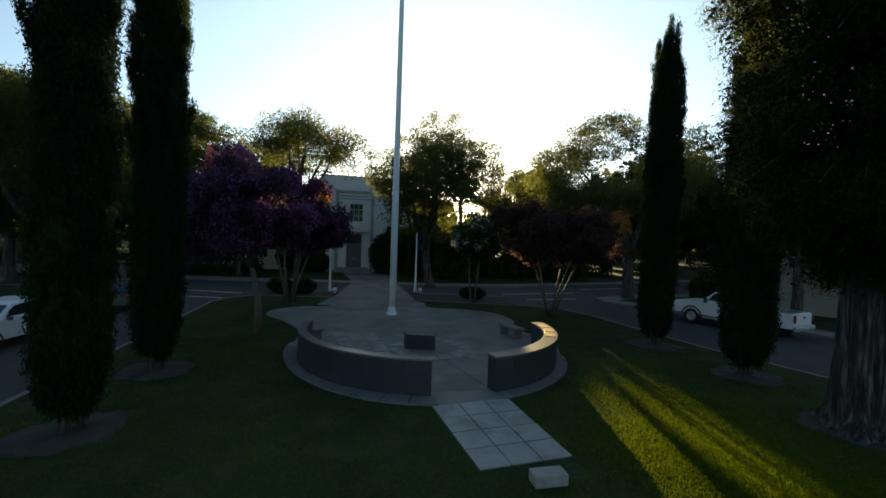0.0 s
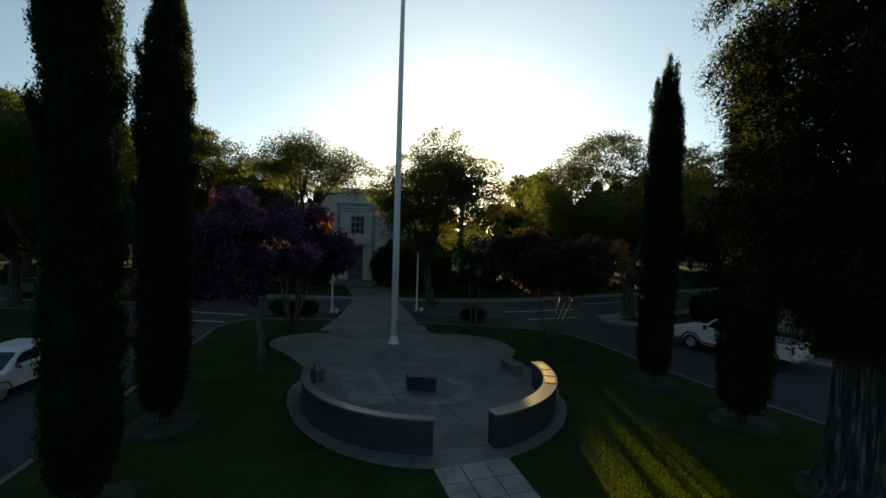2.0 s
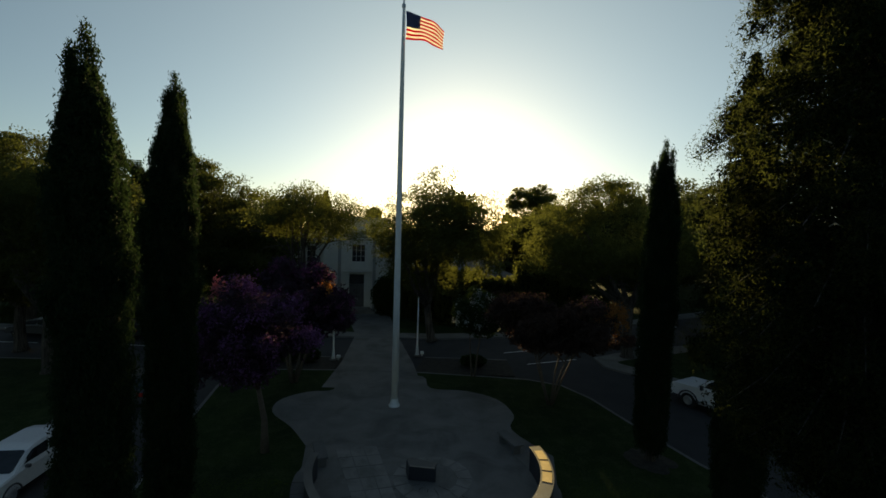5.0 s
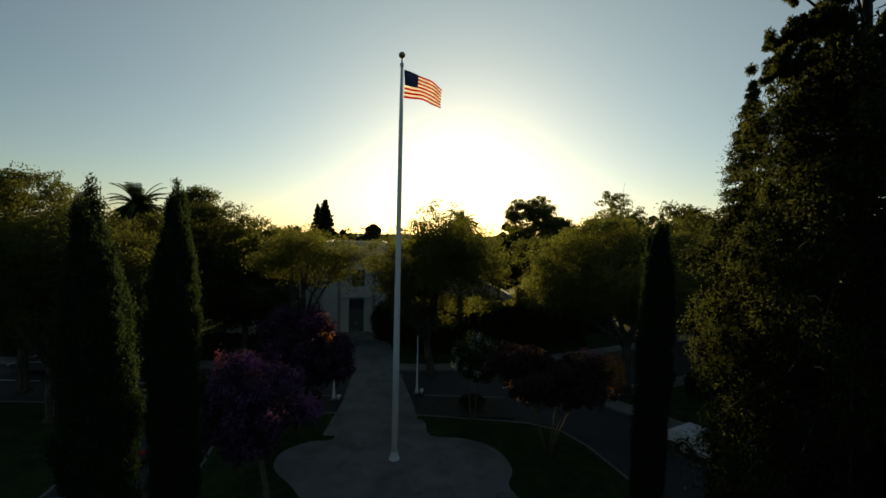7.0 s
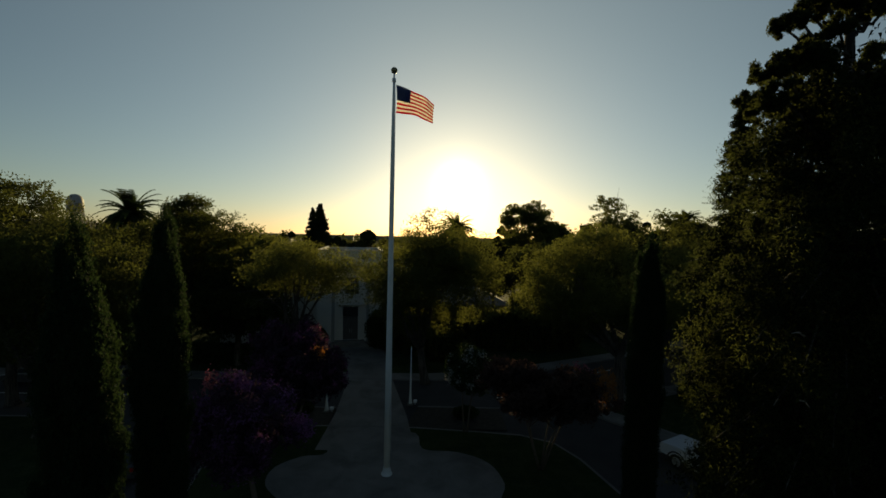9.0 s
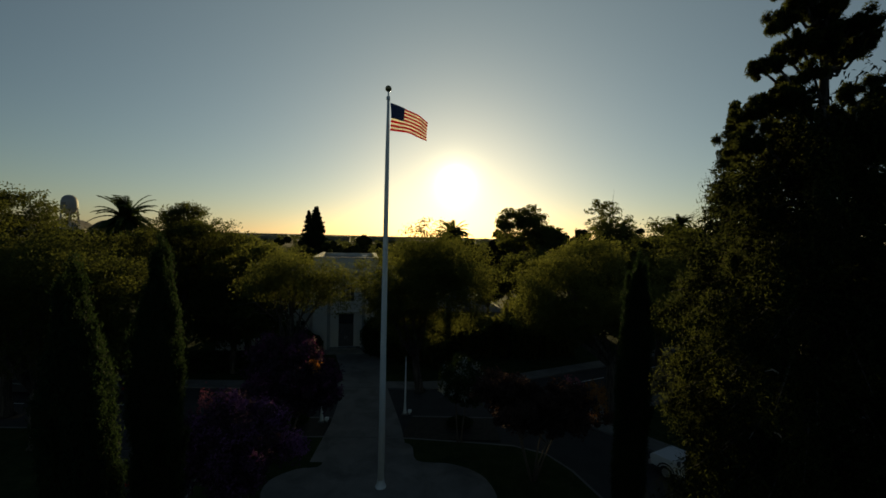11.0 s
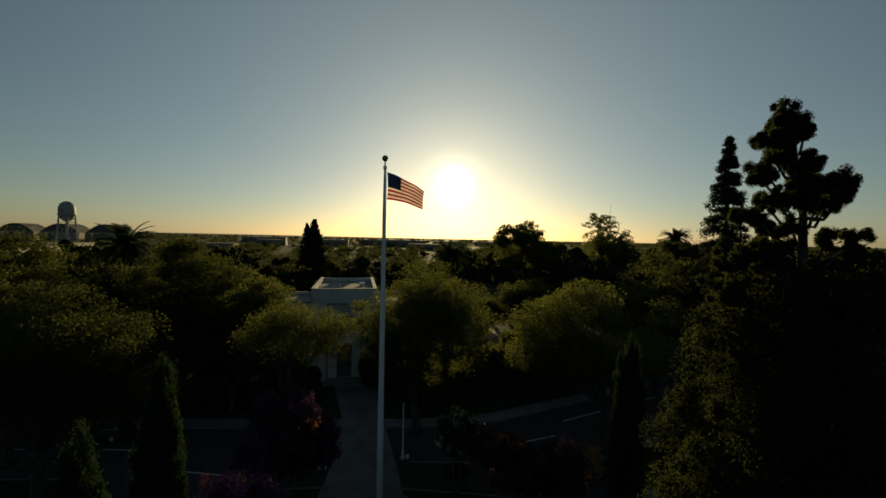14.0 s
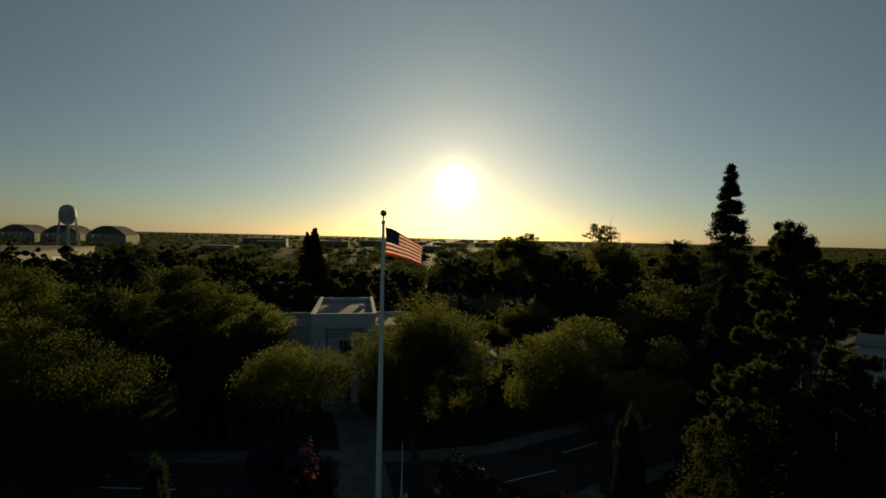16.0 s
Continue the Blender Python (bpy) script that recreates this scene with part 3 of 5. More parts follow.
part("inner_slab", slab_poly([(CX + 4.05 * math.cos(a), CY + 4.05 * math.sin(a)) for a in np.linspace(0, 2 * math.pi, 60, endpoint=False)], 0.0, 0.0205), "concrete_old", plaza)
for k in range(5):
    a = radians(200 + 32 * k)
    structure(part("joint", strip([(CX + 0.4 * math.cos(a), CY + 0.4 * math.sin(a)), (CX + 4.0 * math.cos(a), CY + 4.0 * math.sin(a))], 0.02, 0.01, 0.0225), "mulch"), "dark expansion joint in the plaza concrete", "joint")
# flagpole
pole = thing("flagpole", pose(-2.7, 21.65, 0), "tall tapered white metal flagpole standing on the plaza", "flagpole")
part("base", lathe(bmesh.new(), [(0.3, 0.0), (0.3, 0.06), (0.24, 0.14), (0.2, 0.3), (0.19, 0.42)]), "white_paint", pole)
part("pole", lathe(bmesh.new(), [(0.17, 0.3), (0.165, 6), (0.14, 12), (0.1, 18), (0.065, 20.85)]), "white_paint", pole, smooth=True)
part("truck", lathe(bmesh.new(), [(0.1, 20.85), (0.1, 21.0), (0.04, 21.05), (0.04, 21.28)]), "steel", pole)
bm = bmesh.new()
bmesh.ops.create_uvsphere(bm, u_segments=20, v_segments=12, radius=0.17)
bmesh.ops.translate(bm, vec=(0, 0, 21.42), verts=bm.verts)
part("ball", bm, "gold", pole, "tarnished brass ball finial", smooth=True)


# ---- trees ----
def cypress(x, y, h, r, seed, label, bend=0.0, tips=9):
    """A dense column of upright sprays round a dark core; bend: how far its tip leans in x."""
    rng = np.random.default_rng(seed)
    t = thing("cypress", pose(x, y, 0), label, "cypress tree", "columnar cypresses")
    prof = [(0.0, 0.42), (0.025, 0.74), (0.06, 0.92), (0.12, 1.0), (0.4, 1.0), (0.6, 1.0), (0.76, 0.97), (0.87, 0.9), (0.92, 0.8), (0.96, 0.56), (1.0, 0.2)]
    pz, pr_ = np.array(prof).T
    z0 = 0.4

    def lean(z):
        return bend * np.clip(z / h, 0, 1) ** 3

    part("trunk", tube(bmesh.new(), [(0, 0, -0.1), (0, 0, 0.3), (lean(h * 0.4), 0, h * 0.4), (lean(h * 0.8), 0, h * 0.8)], [0.26, 0.18, 0.12, 0.05], 10), "bark", t, smooth=True)
    # solid dark core, added to block light through the sprays
    bm = bmesh.new()
    us = np.linspace(0, 1, 26)
    lathe(bm, [(r * 0.8 * np.interp(u, pz, pr_), z0 + 0.12 + u * (h * 0.96 - z0)) for u in us], 28)
    for v in bm.verts:
        q = 1 + noise.noise(Vector((v.co.x * 1.6 + seed, v.co.y * 1.6, v.co.z * 0.7))) * 0.22
        v.co.x, v.co.y = v.co.x * q + lean(v.co.z), v.co.y * q
    part("inner_foliage", bm, "cypress_core", t, smooth=True)
    n = 3000
    u = rng.uniform(0, 1, n) ** 0.9
    th = rng.uniform(0, 2 * math.pi, n)
    lump = 1 + 0.07 * np.sin(3 * th + 5 * u + seed) + 0.06 * np.sin(5 * th - 17 * u) + 0.06 * np.sin(9 * th + 31 * u) * np.sin(61 * u + 4 * th + seed)
    rad = np.interp(u, pz, pr_) * r * lump * rng.uniform(0.84, 1.04, n)
    c = np.stack([rad * np.cos(th), rad * np.sin(th), z0 + u * (h * 0.95 - z0)], 1)
    # leaders that stand out at the tip and along the upper sides
    for i in range(tips + 10):
        k = rng.uniform(0.88, 0.99) if i < tips else rng.uniform(0.5, 0.85)
        a = rng.uniform(0, 2 * math.pi)
        rr = np.interp(k, pz, pr_) * r
        s = np.linspace(0, 1, 26)
        out = (1 + (0.05 if i < tips else 0.34) * s) * (0.6 if i < tips else 1.0)
        sp = np.stack([rr * math.cos(a) * out, rr * math.sin(a) * out, h * k - 0.65 + s * rng.uniform(0.7, 1.25 if i < tips else 0.9)], 1)
        c = np.concatenate([c, sp])
    for i in range(5):
        a = 2 * math.pi * i / 5 + rng.uniform(-0.4, 0.4)
        s = np.linspace(0, 1, 46)
        rr = r * (0.66 if i else 0.0) * rng.uniform(0.6, 1.15)
        sp = np.stack([rr * math.cos(a) * (1 - 0.1 * s), rr * math.sin(a) * (1 - 0.1 * s), h * 0.88 + s * (h * 0.12 + (0.6 if i == 0 else rng.uniform(-0.6, 0.35)))], 1)
        sp[:, :2] += rng.normal(size=(46, 2)) * 0.1 * (1.05 - s)[:, None]
        c = np.concatenate([c, sp])
    k = np.repeat(np.arange(len(c)), 32)
    pts = c[k] + rng.normal(size=(len(k), 3)) * np.array([0.055, 0.055, 0.1])
    pts[:, 0] += lean(pts[:, 2])
    a, b = leaf_axes(rng, len(pts), 0.029, 2.6, up=1.3)
    quads("foliage", pts, a, b, "cypress", t)
    bm = lathe(bmesh.new(), [(1.05, -0.05), (0.95, 0.004), (0.6, 0.03), (0.2, 0.05)], 40, x, y)
    for v in bm.verts:
        q = 1 + 0.3 * noise.noise(Vector((v.co.x * 1.7, v.co.y * 1.7, seed)))
        v.co.x, v.co.y = x + (v.co.x - x) * q, y + (v.co.y - y) * q
        v.co.z += 0.03 * noise.noise(v.co * 3)
    structure(part("mulch_ring", bm, "mulch"), "ring of bark mulch round a cypress", "mulch")
    return t


cypress(-7.15, 8.0, 12.45, 0.59, 3, "tall dark columnar cypress close to the road kerb", -0.2)
cypress(-8.1, 11.7, 12.9, 0.58, 4, "dark columnar cypress with ragged pointed tip", 0.1)
cypress(8.6, 17.0, 12.6, 0.6, 5, "dark columnar cypress with spiky tip", 0.1)
cypress(9.65, 13.3, 11.9, 0.7, 6, "dark columnar cypress beside the large conifer", 0.2)


def redwood(x, y, h, seed):
    rng = np.random.default_rng(seed)
    t = thing("redwood_tree", pose(x, y, 0), "huge conifer with fluted red-brown trunk and drooping foliage", "conifer")

    def axis(z):
        return -0.12 * np.clip(z / 17, 0, 1) - 0.6 * np.clip((z - 17) / 3.8, 0, 1) ** 1.4

    bm = bmesh.new()
    zs = [-0.1, 0.12, 0.4, 0.9, 1.6, 3, 6, 10, 14, 18, h * 0.985]
    rs = [0.92, 0.78, 0.66, 0.6, 0.56, 0.52, 0.44, 0.32, 0.19, 0.08, 0.025]
    seg = 56
    rings = []
    for z, r in zip(zs, rs):
        ring = []
        for k in range(seg):
            a = 2 * math.pi * k / seg
            fl = 1 + (0.1 * math.sin(7 * a + 0.3 * z) + 0.06 * math.sin(13 * a + 1) + 0.035 * math.sin(23 * a + z)) * (1 if z < 8 else 0.4)
            ring.append(bm.verts.new((axis(z) + r * fl * math.cos(a), r * fl * math.sin(a), z)))
        rings.append(ring)
    for p, q in zip(rings, rings[1:]):
        for k in range(seg):
            bm.faces.new((p[k], p[(k + 1) % seg], q[(k + 1) % seg], q[k]))
    bm.faces.new(rings[-1])
    part("trunk", bm, "bark_red", t, smooth=True)
    zz = np.array([3.6, 4.4, 5.2, 6.2, 7, 8, 9.5, 11, 12.3, 13.7, 15, 16.5, 17.3, 18.5])
    rr = np.array([0.8, 1.6, 2.3, 2.8, 2.9, 3.05, 3.2, 3.25, 3.1, 2.7, 2.4, 1.9, 1.3, 1.0])
    cl, cr, ci = [], [], []
    limb = bmesh.new()
    nb = 250
    for i in range(nb):
        u = (i + 0.5) / nb
        z = 3.7 + (16.5 - 3.7) * u
        a = i * 2.399 + rng.uniform(-0.4, 0.4)
        L = np.interp(z, zz, rr) * rng.uniform(0.72, 1.04)
        droop = -0.3 * L if z < 12 else -0.1 * L
        x0 = axis(z)
        p0 = Vector((x0, 0, z))
        p1 = Vector((x0 + math.cos(a) * L * 0.5, math.sin(a) * L * 0.5, z + 0.08 * L))
        p2 = Vector((x0 + math.cos(a) * L, math.sin(a) * L, z + droop))
        tube(limb, [p0, p1, p2], [0.03 + 0.01 * L, 0.026, 0.008], 5)
        low = z < 12.5
        for q in rng.uniform(0.62 if low else 0.42, 1.0, int((1.5 if low else 2.5) + 1.7 * L)):
            b = p1.lerp(p2, 2 * q - 1)
            cl.append(np.array(b) + rng.normal(size=3) * 0.14 - np.array([0, 0, 0.15]))
            cr.append(rng.uniform(0.34, 0.62) if low else rng.uniform(0.32, 0.55))
        for q in rng.uniform(0.2, 0.85, int(2 + 2.2 * L) if low else 4):
            b = p0.lerp(p1, 2 * q) if q < 0.5 else p1.lerp(p2, 2 * q - 1)
            ci.append(np.array(b) + rng.normal(size=3) * 0.25)
    # the open top: a bowed crown, a long pad on one side, tufts on arching bare limbs (x, z, half width, half height)
    tops = [(-0.85, 20.4, 0.24, 0.24), (-0.6, 20.3, 0.24, 0.24), (-0.38, 20.0, 0.17, 0.22), (-1.08, 19.9, 0.2, 0.26), (-0.85, 19.5, 0.26, 0.28),
            (-0.42, 19.3, 0.26, 0.3), (-0.25, 18.85, 0.26, 0.26), (-0.5, 18.45, 0.32, 0.22), (-1.3, 19.0, 0.16, 0.18), (-1.15, 18.4, 0.26, 0.22), (-1.6, 18.0, 0.22, 0.22),
            (0.15, 18.85, 0.26, 0.2), (0.45, 18.82, 0.3, 0.22), (0.72, 18.6, 0.2, 0.22), (0.2, 18.3, 0.16, 0.18), (-0.75, 17.75, 0.26, 0.24),
            (-0.8, 17.25, 0.34, 0.28), (-1.35, 17.2, 0.34, 0.3), (-1.85, 16.9, 0.36, 0.34), (-2.1, 16.2, 0.46, 0.42), (-0.9, 16.7, 0.42, 0.36),
            (0.72, 17.45, 0.26, 0.32), (1.0, 16.9, 0.42, 0.38), (0.55, 16.7, 0.36, 0.36), (1.45, 16.5, 0.36, 0.34), (0.0, 16.3, 0.5, 0.4), (-0.3, 16.0, 0.6, 0.4), (1.0, 16.0, 0.6, 0.42)]
    for tx, tz, wx, wz in tops:
        for side in (-1, 1):
            ty = side * rng.uniform(0.08, 0.4)
            zb = tz - 0.45 - 0.2 * abs(tx - axis(tz))
            x0 = axis(zb)
            tube(limb, [(x0, 0, zb), (x0 * 0.55 + tx * 0.45, ty * 0.5, zb - 0.05), (x0 * 0.2 + tx * 0.8, ty * 0.8, tz - 0.25), (tx, ty, tz)], [0.05, 0.04, 0.028, 0.012], 5)
            for j in range(int(9 + 80 * wx * wz)):
                cl.append(np.array((tx, ty, tz)) + rng.normal(size=3) * np.array([wx * 0.46, wx * 0.46, wz * 0.5]) - np.array([0, 0, 0.06]))
                cr.append(rng.uniform(0.07, 0.17))
    part("limb", limb, "bark_red", t)
    for i in range(16):
        z = rng.uniform(8.5, 18.0)
        a = rng.uniform(-2.9, -0.3)
        q = np.interp(z, zz, rr) * rng.uniform(0.25, 0.8)
        b0 = Vector((axis(z) + math.cos(a) * q, math.sin(a) * q, z))
        d = Vector((math.cos(a + rng.uniform(-0.9, 0.9)), math.sin(a), rng.uniform(-0.3, 0.6))) * rng.uniform(0.35, 0.8)
        part("dead_limb", tube(bmesh.new(), [b0, b0 + d * 0.5 + Vector((0, 0, 0.06)), b0 + d], [0.02, 0.015, 0.006], 6), "dead_wood", t, "bleached broken limb")
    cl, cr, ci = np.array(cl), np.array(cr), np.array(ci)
    # inner leaves get the darkened colour, so shade between clumps is painted
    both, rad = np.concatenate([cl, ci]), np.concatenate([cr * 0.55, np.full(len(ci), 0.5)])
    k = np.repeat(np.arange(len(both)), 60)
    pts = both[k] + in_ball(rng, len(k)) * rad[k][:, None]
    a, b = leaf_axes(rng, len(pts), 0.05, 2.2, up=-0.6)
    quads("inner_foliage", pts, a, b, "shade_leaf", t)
    k = np.repeat(np.arange(len(cl)), 220)
    pts = cl[k] + in_ball(rng, len(k), 0.45) * cr[k][:, None] * np.array([1, 1, 1.15])
    a, b = leaf_axes(rng, len(pts), 0.018, 3.6, up=-0.7)
    quads("foliage", pts, a, b, "redwood", t)
    bm = lathe(bmesh.new(), [(1.2, -0.05), (1.1, 0.004), (0.9, 0.03), (0.3, 0.06)], 40, x, y)
    for v in bm.verts:
        q = 1 + 0.3 * noise.noise(Vector((v.co.x * 1.4, v.co.y * 1.4, seed)))
        v.co.x, v.co.y = x + (v.co.x - x) * q, y + (v.co.y - y) * q
        v.co.z += 0.04 * noise.noise(v.co * 2)
    structure(part("mulch_ring", bm, "mulch"), "bare bark litter round the big conifer", "mulch")
    return t


redwood(9.5, 9.35, 20.9, 11)


def conifer(x, y, h, r, seed, label, leaf=0.16, nb=90, per=160, name="conifer_tree"):
    rng = np.random.default_rng(seed)
    t = thing(name, pose(x, y, 0), label, "conifer")
    part("trunk", tube(bmesh.new(), [(0, 0, -0.1), (0, 0, h * 0.5), (0, 0, h * 0.98)], [0.02 * h, 0.012 * h, 0.02], 8), "bark", t, smooth=True)
    pts = []
    for i in range(nb):
        u = (i + 0.5) / nb
        z = h * (0.1 + 0.9 * u)
        a = i * 2.399 + rng.uniform(-0.5, 0.5)
        L = r * (1 - u) ** 0.9 * rng.uniform(0.75, 1.1) + 0.22
        z += rng.uniform(-0.03, 0.02) * h
        s = rng.uniform(0.05, 1, per) ** 0.7
        p = np.stack([np.cos(a) * L * s, np.sin(a) * L * s, z - 0.22 * L * s], 1)
        pts.append(p + rng.normal(size=p.shape) * np.array([0.17, 0.17, 0.15]) * (0.6 + L * 0.3))
    pts = np.concatenate(pts)
    a, b = leaf_axes(rng, len(pts), leaf, 2.2)
    quads("foliage", pts, a, b, "conifer", t)
    return t


conifer(30.5, 43, 28.0, 5.0, 21, "tall dark pyramidal conifer behind the street trees", 0.1, 300, 230)
conifer(23.5, 33, 17.5, 3.4, 23, "dark dense conifer among the street trees", 0.11, 200, 150)
conifer(-38.5, 129, 21.6, 6.4, 22, "lone dark pointed conifer on the skyline", 0.3, 300, 90)
conifer(-41.0, 129.5, 20.2, 4.6, 24, "smaller twin of the skyline conifer", 0.3, 140, 60)

# crape myrtles
myrtle(-7.5, 16.6, 6.9, 1, 0.15, (-0.8, 0.1, 4.3, 2.8, 2.3, 2.45), 31, "crape myrtle in purple bloom on the lawn", "leaf_purple", "purple", [("pink", 10, (-1.5, -0.4, 6.75, 0.6, 0.5, 0.35))], 0.1, 1.3, 0.12)
myrtle(-9.2, 24.7, 8.2, 4, 1.0, (0.4, 0, 4.7, 3.3, 2.7, 3.0), 32, "crape myrtle in dark magenta bloom beside the walk", "leaf_purple", "magenta", [("rust", 4, (2.2, -1.3, 6.1, 0.4, 0.4, 0.35))], 0.12, 1.0, 0.08)
myrtle(5.8, 22.6, 6.2, 5, 1.2, (0.2, 0, 4.15, 4.1, 2.8, 2.05), 33, "spreading crape myrtle with maroon and rust foliage", "maroon", "maroon", [("rust", 26, (3.1, -0.4, 4.8, 0.9, 1.4, 0.9)), ("pink", 4, (2.0, 0, 5.5, 0.6, 0.6, 0.3))], 0.11, 0.5, 0.05)
myrtle(1.8, 26.7, 5.6, 2, 0.4, (0.1, 0, 4.0, 1.5, 1.4, 1.5), 34, "small crape myrtle with white blossom", "shrub", "whiteflower", (), 0.11, 0.4, 0.05)

# street trees
broad_tree("oak_tree", 6.2, 50.5, 9.7, 0.2, 5.4, (0, 0, 8.0, 2.9, 2.4, 1.7), 10, 300, 34, 0.16, "oak", "slender tree beside the low cream house", seed=65, group="street trees")
broad_tree("oak_tree", -34.0, 52.0, 15.6, 0.36, 2.4, (0, 0, 8.4, 5.6, 5.0, 7.0), 14, 800, 44, 0.2, "oak", "tall leafy tree beyond the side lawn", seed=66, group="street trees")
broad_tree("oak_tree", -1.3, 36.0, 15.3, 0.38, 3.2, (0.7, 0.2, 9.0, 6.0, 4.8, 5.0), 14, 1900, 50, 0.11, "oak_light", "broad leafy street tree with bent trunk", seed=41, group="street trees", lean=(-0.5, 0), f=0.54, spread=0.5, extra=((-2.0, 0, 6.0, 2.2, 2.2, 1.8), (0.9, 0, 5.4, 2.0, 2.0, 1.7), (-4.4, 0, 10.2, 1.5, 1.5, 1.9), (-3.4, -0.3, 8.6, 1.3, 1.3, 1.2), (4.3, 0, 9.0, 2.0, 2.0, 2.0), (3.4, 0.2, 7.0, 1.9, 1.9, 1.5), (0.3, 0, 12.2, 2.9, 2.5, 2.3), (-2.3, 0, 11.5, 1.9, 1.9, 1.8), (2.8, 0, 11.3, 1.8, 1.8, 1.7)))
broad_tree("oak_tree", -10.4, 28.9, 12.4, 0.2, 5.0, (0.4, 0, 9.9, 3.4, 3.2, 2.4), 16, 560, 56, 0.09, "oak_light", "airy street tree with thin open crown", seed=42, group="street trees", extra=((3.5, 0, 9.6, 1.6, 1.6, 1.3),))
broad_tree("oak_tree", 14.2, 32.5, 14.0, 0.42, 4.0, (-1.9, 0, 8.8, 6.6, 5.4, 5.0), 13, 1400, 50, 0.11, "oak_light", "large spreading street tree with open limbs", seed=43, f=0.44, spread=0.45, group="street trees")
broad_tree("oak_tree", -24.5, 25.0, 13.8, 0.4, 3.8, (1.2, 0.6, 7.9, 6.6, 5.6, 5.6), 12, 1350, 54, 0.11, "oak", "large street tree beyond the parked car", seed=44, group="street trees")
broad_tree("oak_tree", -36.0, 35.0, 17.0, 0.42, 4.4, (0, 0, 10.6, 7.6, 6.0, 6.0), 12, 1000, 52, 0.155, "oak", "tall dark street tree with dense crown", seed=45, group="street trees")
broad_tree("oak_tree", -26.5, 43.0, 16.4, 0.4, 4.2, (0, 0, 10.0, 5.4, 5.0, 6.2), 10, 800, 50, 0.16, "oak", "tall leafy tree beside the lawn", seed=46, group="street trees")
broad_tree("oak_tree", -20.0, 43.6, 13.4, 0.36, 4.0, (0, 0, 8.8, 4.6, 4.4, 5.2), 14, 620, 38, 0.2, "oak_light", "leafy tree beside the building", seed=47, group="street trees")
broad_tree("oak_tree", 12.0, 50.0, 12.4, 0.34, 4.6, (0, 0, 8.8, 4.2, 4.2, 3.6), 14, 620, 38, 0.2, "oak", "dark rounded tree beside the low house", seed=48, group="street trees")
broad_tree("oak_tree", 25.0, 46.0, 16.0, 0.4, 4.2, (0, 0, 10.0, 6.0, 5.4, 6.0), 16, 800, 38, 0.2, "oak", "leafy green tree behind the cypress", seed=49, group="street trees")
broad_tree("oak_tree", -46.0, 24.0, 14.0, 0.4, 4.2, (0, 0, 7.6, 8.0, 6.0, 6.4), 16, 800, 38, 0.2, "oak", "dark street tree above the side lawn", seed=50, group="street trees")
broad_tree("oak_tree", 36.0, 29.0, 7.4, 0.3, 2.6, (0, 0, 4.6, 4.0, 4.0, 2.8), 14, 500, 38, 0.2, "oak", "dark tree shading the white houses", seed=51, group="street trees")
broad_tree("oak_tree", 20.5, 24.5, 10.5, 0.3, 3.2, (1.0, 0, 6.6, 3.6, 3.6, 3.8), 12, 480, 38, 0.15, "oak_light", "dark leafy tree beside the beige house", seed=52, group="street trees")
broad_tree("oak_tree", -42.0, 51.0, 13.5, 0.36, 3.6, (0, 0, 8.2, 5.6, 5.0, 5.0), 14, 560, 36, 0.24, "oak", "dense dark tree below the palm", seed=56, group="street trees")
broad_tree("oak_tree", -31.0, 29.5, 12.5, 0.36, 3.4, (0, 0, 6.8, 6.0, 5.4, 5.4), 16, 860, 52, 0.13, "oak", "leafy tree at the street corner lawn", seed=57, group="street trees")
broad_tree("oak_tree", -19.5, 39.5, 10.5, 0.3, 3.0, (0, 0, 5.6, 4.8, 3.8, 4.8), 14, 620, 38, 0.18, "oak", "low dark tree across the street", seed=58, group="street trees")
broad_tree("oak_tree", 20.0, 40.0, 12.5, 0.36, 3.4, (0, 0, 7.6, 5.2, 4.6, 4.8), 14, 620, 38, 0.2, "oak", "dark street tree across the road", seed=59, group="street trees")
broad_tree("oak_tree", 58.0, 100.0, 17.5, 0.4, 4.6, (0, 0, 10.5, 8.0, 6.0, 6.8), 14, 480, 34, 0.36, "oak", "broad dark tree below the skyline palm", seed=60, group="skyline trees")
broad_tree("oak_tree", 20.5, 96.3, 21.6, 0.5, 6.0, (0, 0, 14.2, 7.4, 6.0, 7.4), 12, 1000, 40, 0.26, "oak_light", "tall round-headed tree on the skyline", seed=53, group="skyline trees")
broad_tree("oak_tree", 44.0, 112.0, 24.0, 0.45, 7.0, (0, 0, 18.0, 6.0, 5.0, 7.0), 16, 190, 30, 0.3, "oak_light", "thin bare-topped tree on the skyline", seed=54, group="skyline trees")
broad_tree("oak_tree", 43.0, 104.0, 19.5, 0.45, 6.0, (0, 0, 12.0, 8.0, 6.0, 7.5), 10, 560, 36, 0.3, "oak_light", "dark tree below the thin one", seed=55, group="skyline trees")


